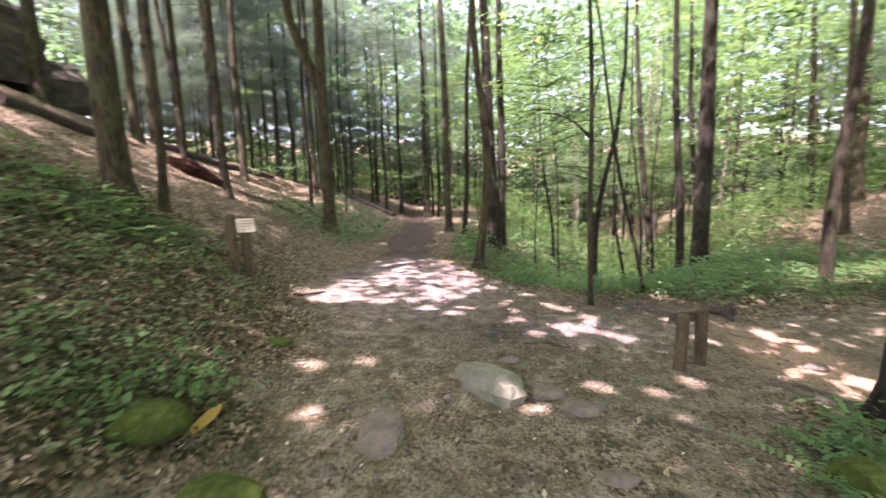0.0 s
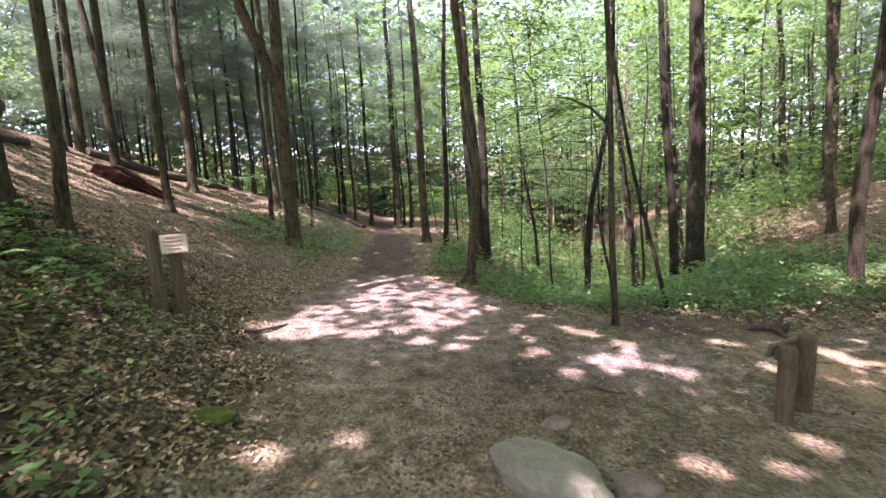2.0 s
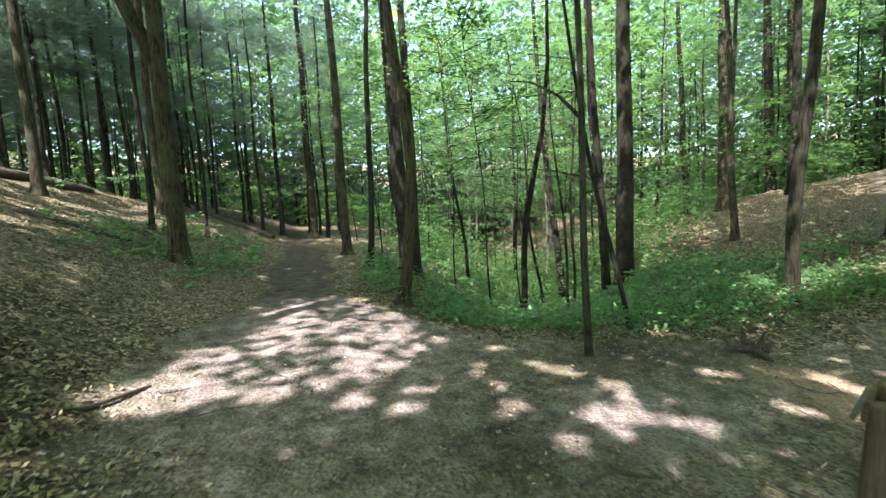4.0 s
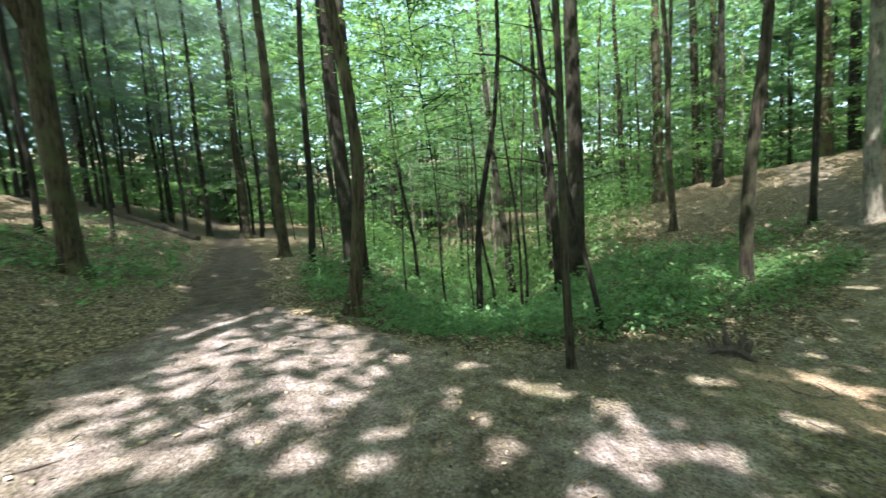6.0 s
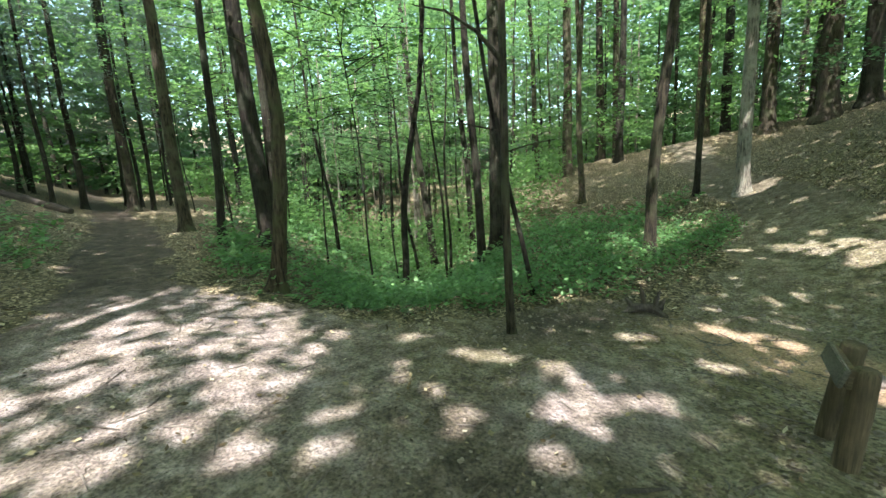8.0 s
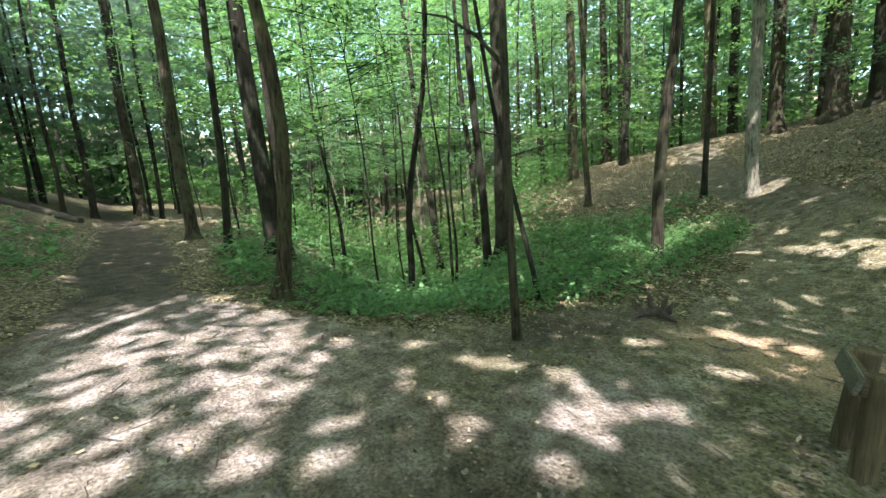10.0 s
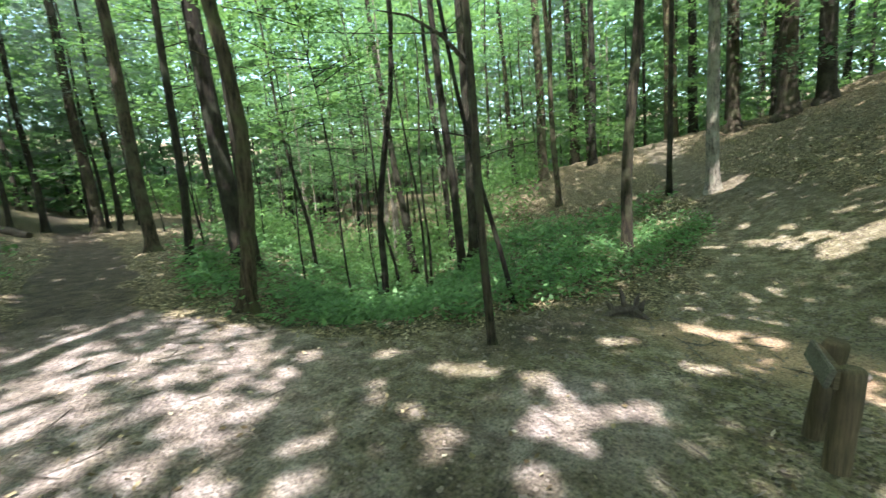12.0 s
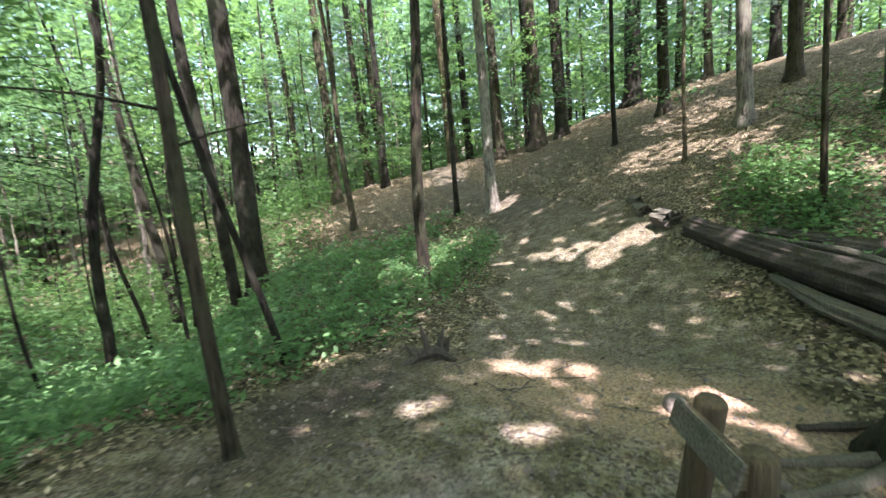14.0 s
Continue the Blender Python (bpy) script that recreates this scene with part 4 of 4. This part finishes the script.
def crag(x, y, size, seed, turn, lift):
    """An angular block of layered ledge rock."""
    rng = random.Random(seed)
    bm = bmesh.new()
    bmesh.ops.create_cube(bm, size=1, matrix=Matrix.Diagonal((*size, 1)))
    for _ in range(7):
        d = Vector((rng.gauss(0, 1), rng.gauss(0, 1), rng.gauss(0, 0.8))).normalized()
        reach = 0.40 * sum(abs(d[i]) * size[i] for i in range(3))
        cut = bmesh.ops.bisect_plane(bm, geom=bm.verts[:] + bm.edges[:] + bm.faces[:], plane_co=d * reach, plane_no=d, clear_outer=True)
        bmesh.ops.edgeloop_fill(bm, edges=[e for e in cut["geom_cut"] if isinstance(e, bmesh.types.BMEdge)])
    bmesh.ops.triangulate(bm, faces=bm.faces[:])
    bmesh.ops.subdivide_edges(bm, edges=bm.edges[:], cuts=5, use_grid_fill=True)
    off = Vector((seed, seed * 0.7, 0))
    for v in bm.verts:
        layer = math.sin(v.co.z * 9 + 2 * noise.noise(v.co * 0.8 + off))
        v.co += Vector((v.co.x, v.co.y, 0)).normalized() * (0.07 * layer + 0.09 * noise.noise(v.co * 2.3 + off)) + Vector((0, 0, 0.06 * noise.noise(v.co * 1.9 - off)))
    ob = part("boulder", bm, M_LEDGE)
    ob.matrix_world = pose(x, y, floor_z(x, y) + lift, rng.uniform(-8, 8), rng.uniform(-8, 8), turn)
    return tagged(ob, "dark angular layered rock of a ledge on the bank", "rock")


for x, y, size, seed, turn, lift in ((-12.2, 9.6, (3.2, 2.2, 2.0), 14, 58, 0.6), (-11.7, 8.0, (2.4, 2.0, 1.7), 15, 40, 0.5), (-12.6, 11.6, (2.6, 2.0, 1.5), 16, 70, 0.3), (-13.0, 9.0, (3.0, 2.4, 1.8), 17, 50, 1.6), (-11.2, 6.6, (1.8, 1.4, 1.1), 18, 35, 0.3)):
    crag(x, y, size, seed, turn, lift)


def log(name, pts, radii, mat, label, sides=12, rough=0.10, lift=0.5, category="log"):
    rng = random.Random(int(pts[0][0] * 100))
    line = []
    for (x, y), r in zip(pts, radii):
        line.append((x, y, floor_z(x, y) + r * lift))
    fine, rr = [], []
    for i in range(len(line) - 1):
        for k in range(5):
            t = k / 5
            fine.append(Vector(line[i]).lerp(Vector(line[i + 1]), t))
            rr.append((radii[i] * (1 - t) + radii[i + 1] * t) * (1 + rng.uniform(-0.08, 0.08)))
    fine.append(Vector(line[-1]))
    rr.append(radii[-1] * 0.8)
    v, f = tube(fine, rr, sides, rough=rough, rng=rng)
    ob = link_mesh(name, v, f, mat)
    return tagged(ob, label, category)


def split_log(name, pts, radii, mat, label, seed, groove=0.22, lift=0.6, squash=1.0):
    """A weathered log with long splits and ridges, jagged at its ends."""
    rng = random.Random(seed)
    sides, steps = 30, 14
    ph = [rng.uniform(0, 6.283) for _ in range(4)]
    line = [Vector((x, y, floor_z(x, y) + r * lift)) for (x, y), r in zip(pts, radii)]
    total = len(line) - 1
    verts, faces = [], []
    axis = (line[-1] - line[0]).normalized()
    side = axis.cross(Vector((0, 0, 1))).normalized()
    up = side.cross(axis)
    for i in range(total * steps + 1):
        t = i / steps
        k = min(int(t), total - 1)
        c = line[k].lerp(line[k + 1], t - k)
        r = radii[k] + (radii[k + 1] - radii[k]) * (t - k)
        for j in range(sides):
            a = 2 * math.pi * j / sides
            twist = a + 0.25 * t
            cleft = abs(math.sin(2.5 * twist + ph[0])) ** 0.35 - 0.8
            rib = 0.35 * math.sin(9 * twist + ph[1] + math.sin(2 * t)) + 0.25 * math.sin(14 * twist + ph[2])
            q = r * (1 + groove * (cleft + 0.5 * rib) + 0.10 * noise.noise(Vector((math.cos(a), math.sin(a), t * 3 + seed))) + rng.uniform(-0.025, 0.025))
            jag = (0.18 * rng.random() if i in (0, total * steps) else 0.0) * (1 if i == 0 else -1)
            verts.append(tuple(c + axis * jag + side * math.cos(a) * q + up * math.sin(a) * q * squash))
    for i in range(total * steps):
        for j in range(sides):
            k = (j + 1) % sides
            faces.append((i * sides + j, i * sides + k, (i + 1) * sides + k, (i + 1) * sides + j))
    for i, row in ((0, 0), (total * steps, total * steps * sides)):
        o = len(verts)
        verts.append(tuple(Vector(line[0] if i == 0 else line[-1]) + axis * (0.12 if i == 0 else -0.12)))
        for j in range(sides):
            q = (row + j, o, row + (j + 1) % sides)
            faces.append(q if i else tuple(reversed(q)))
    return tagged(link_mesh(name, verts, faces, mat), label, "log")


split_log("fallen_log", [(8.35, 3.80), (7.1, 3.12), (5.9, 2.45), (4.9, 1.80)], [0.15, 0.18, 0.20, 0.20], M_LOG, "old grey-brown fallen log with long splits beside the trail", 5, 0.30, 0.7)
split_log("fallen_log", [(7.7, 3.10), (6.3, 2.18), (5.1, 1.45)], [0.08, 0.16, 0.18], M_LOG, "split weathered slab of a fallen log behind another", 9, 0.35, 1.3, 0.8)
split_log("log_splinter", [(7.3, 3.12), (6.4, 2.58), (5.3, 1.92)], [0.035, 0.05, 0.045], M_GREYWOOD, "pale split splinter on top of a fallen log", 11, 0.3, 7.0, 0.6)
split_log("log_slab", [(6.7, 3.08), (5.9, 2.78), (5.2, 2.36)], [0.05, 0.11, 0.12], M_GREYWOOD, "crumbling grey slab at the foot of a fallen log", 13, 0.35, 0.5, 0.7)
split_log("log_chunk", [(9.15, 4.25), (8.72, 3.98)], [0.14, 0.16], M_GREYWOOD, "broken pale chunk of log at the trail's edge", 21, 0.35, 0.75)
split_log("log_chunk", [(9.85, 4.62), (9.5, 4.42)], [0.10, 0.12], M_GREYWOOD, "small broken piece of log at the trail's edge", 22, 0.35, 0.7)
split_log("log_chunk", [(10.3, 4.75), (10.05, 4.55)], [0.09, 0.08], M_GREYWOOD, "small crumbling piece of log at the trail's edge", 23, 0.35, 0.7)
split_log("rotten_log", [(-7.95, 10.98), (-7.5, 11.22), (-7.05, 11.48), (-6.55, 11.75)], [0.12, 0.27, 0.15, 0.09], M_ROT, "reddish-brown rotten log crumbling on the bank", 31, 0.65, 0.6)
log("fallen_log", [(-6.6, 12.1), (-5.6, 12.8), (-4.8, 13.3)], [0.08, 0.07, 0.05], M_LOG, "thin dark fallen trunk on the bank")
log("fallen_log", [(-7.9, 6.8), (-8.2, 9.1), (-8.8, 10.4)], [0.13, 0.12, 0.10], M_LOG, "long dark fallen trunk across the bank")
log("fallen_log", [(-10.0, 13.5), (-9.4, 15.5), (-8.2, 18)], [0.15, 0.15, 0.12], M_LOG, "long dark fallen trunk along the ridge")
log("fallen_log", [(-7.0, 24.8), (-5.6, 23.6), (-3.5, 22.15)], [0.14, 0.16, 0.15], M_LOG, "dark fallen trunk ending beside the trail")
log("fallen_log", [(-6.0, 15.0), (-5.0, 14.4), (-4.4, 13.7)], [0.07, 0.07, 0.05], M_LOG, "dark fallen branch behind a forked tree")
log("fallen_branch", [(-2.36, 5.25), (-2.15, 5.75), (-1.95, 6.35)], [0.018, 0.022, 0.014], M_LOG, "dark stick lying beside the trail", 6, category="stick")
log("fallen_branch", [(2.05, 2.80), (2.3, 2.62), (2.55, 2.48)], [0.014, 0.016, 0.010], M_GREYWOOD, "pale crooked stick on the trail", 6, category="stick")
log("fallen_branch", [(4.25, 3.35), (4.35, 3.05), (4.6, 2.4)], [0.025, 0.03, 0.02], M_LOG, "dark stick on the trail near the log", 6, category="stick")
log("tree_root", [(3.42, 3.58), (3.62, 3.28), (3.92, 3.0)], [0.02, 0.035, 0.06], M_GREYWOOD, "grey root running over the trail", 8, lift=0.3, category="root")
log("tree_root", [(3.74, 3.56), (3.86, 3.3), (4.0, 3.02)], [0.02, 0.035, 0.06], M_GREYWOOD, "grey root running over the trail", 8, lift=0.3, category="root")
log("fallen_branch", [(4.6, 20.2), (6.6, 19.9), (8.6, 20.6)], [0.10, 0.12, 0.09], M_LOG, "dark fallen branch across the hollow", 8)
log("fallen_branch", [(4.7, 11.8), (5.5, 11.4), (6.4, 11.6)], [0.05, 0.06, 0.04], M_LOG, "dark fallen branch in the hollow", 8)
log("fallen_branch", [(1.15, 4.25), (1.45, 4.35), (1.8, 4.2)], [0.012, 0.014, 0.008], M_LOG, "thin dark stick on the trail", 6, category="stick")


def root_stump():
    """A low knotted root with upright broken prongs."""
    ob = new("root_stump")
    v, f = joined([tube([(-0.26, -0.02, -0.02), (-0.1, 0.02, 0.05), (0.08, 0, 0.06), (0.24, 0.03, 0.03)], [0.03, 0.055, 0.06, 0.03], 8), tube([(0.05, 0.02, 0.05), (0.14, -0.05, 0.02), (0.22, -0.16, -0.03)], [0.05, 0.05, 0.03], 6)])
    link_mesh("root", v, f, M_LOG, ob)
    for x, h, lean in ((0.02, 0.27, -0.05), (0.13, 0.20, 0.07), (-0.12, 0.13, -0.08), (0.20, 0.10, 0.06)):
        v, f = tube([(x, 0, 0.05), (x + lean * 0.5, 0.01, 0.05 + h * 0.6), (x + lean, 0.02, 0.05 + h)], [0.035, 0.028, 0.008], 6)
        link_mesh("prong", v, f, M_LOG, ob)
    ob.matrix_world = pose(4.45, 6.15, floor_z(4.45, 6.15) + 0.01, 0, 0, -35) @ Matrix.Scale(1.05, 4)
    return tagged(ob, "dark knotted root with broken upright prongs on the trail", "root")


root_stump()


def post_mesh(name, parent, x, y, z0, high, r, lean, mat, rng):
    pts = [(x + lean[0] * h, y + lean[1] * h, z0 + h) for h in (-0.12, 0.0, high * 0.3, high * 0.6, high * 0.9, high - 0.015, high)]
    v, f = tube(pts, [r * 1.02, r * 1.02, r, r, r * 0.98, r * 0.95, r * 0.80], 14, rough=0.03, rng=rng)
    return link_mesh(name, v, f, mat, parent, True)


def slab(name, parent, m, w, h, d, mat, label=""):
    bm = bmesh.new()
    bmesh.ops.create_cube(bm, size=1, matrix=Matrix.Diagonal((w, h, d, 1)))
    bmesh.ops.bevel(bm, geom=bm.edges[:], offset=0.006, segments=2, affect="EDGES")
    ob = part(name, bm, mat, parent, label)
    ob.matrix_local = m
    return ob


def left_sign():
    rng = random.Random(2)
    x, y = -2.71, 5.20
    z = floor_z(x, y)
    ob = new("trail_sign")
    post_mesh("post", ob, -0.06, -0.10, -0.02, 0.93, 0.062, (-0.03, 0.0), M_POST, rng)
    post_mesh("post", ob, 0.02, 0.11, -0.02, 0.88, 0.060, (-0.02, 0.0), M_POST, rng)
    base = pose(0.095, -0.02, 0.75, 76, 0, 40)
    board = slab("board", ob, base, 0.24, 0.20, 0.022, M_PLAQUE, "pale tan plaque with faded writing")
    for i, w in enumerate((0.15, 0.19, 0.17, 0.12)):
        slab("writing", board, pose(-0.01, 0.065 - i * 0.04, 0.0125), w, 0.010, 0.003, M_INK)
    ob.location = (x, y, z)
    return tagged(ob, "two round wooden posts carrying a pale plaque on the bank", "sign")


def right_sign():
    rng = random.Random(3)
    x, y = 2.89, 3.91
    z = floor_z(x, y)
    ob = new("trail_sign")
    post_mesh("post", ob, -0.154, -0.086, -0.02, 0.63, 0.062, (0.0, -0.05), M_POST, rng)
    post_mesh("post", ob, 0.145, 0.080, -0.02, 0.67, 0.062, (-0.07, -0.12), M_POST, rng)
    slab("board", ob, pose(-0.062, 0.038, 0.560, 0, 0, 31) @ pose(0, 0, 0, -74, 0, -6), 0.43, 0.115, 0.026, M_BOARD, "weathered grey sloping board")
    slab("backing", ob, pose(-0.050, 0.010, 0.55, 0, 0, 31) @ pose(0, 0, 0, -86, 0, -4), 0.36, 0.12, 0.035, M_POST)
    ob.location = (x, y, z)
    return tagged(ob, "two short round wooden posts with a sloping weathered board", "sign")


left_sign()
right_sign()


def yellow_leaf():
    bm = bmesh.new()
    rim = [bm.verts.new((0.16 * math.cos(a) - 0.02 * math.cos(2 * a), 0.055 * math.sin(a) * (1 - 0.2 * math.cos(a)), 0.02 * math.cos(a) ** 2 + 0.012 * abs(math.sin(a)))) for a in [i * math.pi / 8 for i in range(16)]]
    mid = bm.verts.new((0, 0, 0.004))
    for i in range(16):
        bm.faces.new((mid, rim[i], rim[(i + 1) % 16]))
    ob = part("fallen_leaf", bm, M_YELLOW, smooth=True)
    ob.matrix_world = pose(-1.27, 2.02, floor_z(-1.27, 2.02) + 0.05, 10, -18, 72) @ Matrix.Scale(0.85, 4)
    return tagged(ob, "large yellow fallen leaf lying on the litter", "leaf")


yellow_leaf()


def pebbles():
    rng = random.Random(17)
    vs, fs = [], []
    for _ in range(5200):
        x, y = rng.uniform(-2, 6.5), rng.uniform(0.8, 8)
        if rng.random() > trail_at(x, y):
            continue
        r = rng.uniform(0.005, 0.021) * (2.0 if rng.random() < 0.05 else 1)
        z = floor_z(x, y)
        o, a = len(vs), rng.uniform(0, 6)
        for k in range(5):
            b = a + k * 1.257
            vs.append((x + math.cos(b) * r * rng.uniform(0.8, 1.3), y + math.sin(b) * r, z - 0.004))
        for k in range(5):
            b = a + k * 1.257 + 0.3
            vs.append((x + math.cos(b) * r * 0.6, y + math.sin(b) * r * 0.6, z + r * rng.uniform(0.4, 0.6)))
        fs += [(o + k, o + (k + 1) % 5, o + 5 + (k + 1) % 5, o + 5 + k) for k in range(5)] + [tuple(o + 5 + k for k in range(5))]
    return tagged(link_mesh("pebbles", vs, fs, M_STONE), "small brown pebbles scattered over the trail", "pebbles", kind="stuff")


def litter_twigs():
    rng = random.Random(19)
    out = []
    for _ in range(760):
        x, y = rng.uniform(-6, 8), rng.uniform(0.8, 11)
        a, ln = rng.uniform(0, 6.283), rng.uniform(0.08, 0.4)
        line = []
        for s in (-0.5, 0.0, 0.5):
            px, py = x + math.cos(a) * ln * s, y + math.sin(a) * ln * s + rng.uniform(-0.02, 0.02)
            line.append((px, py, floor_z(px, py) + 0.008))
        out.append(tube(line, [0.004, 0.006, 0.003], 4))
    v, f = joined(out)
    return tagged(link_mesh("twigs", v, f, M_TWIG), "small dry twigs scattered on the ground", "twigs", kind="stuff")


pebbles()
litter_twigs()
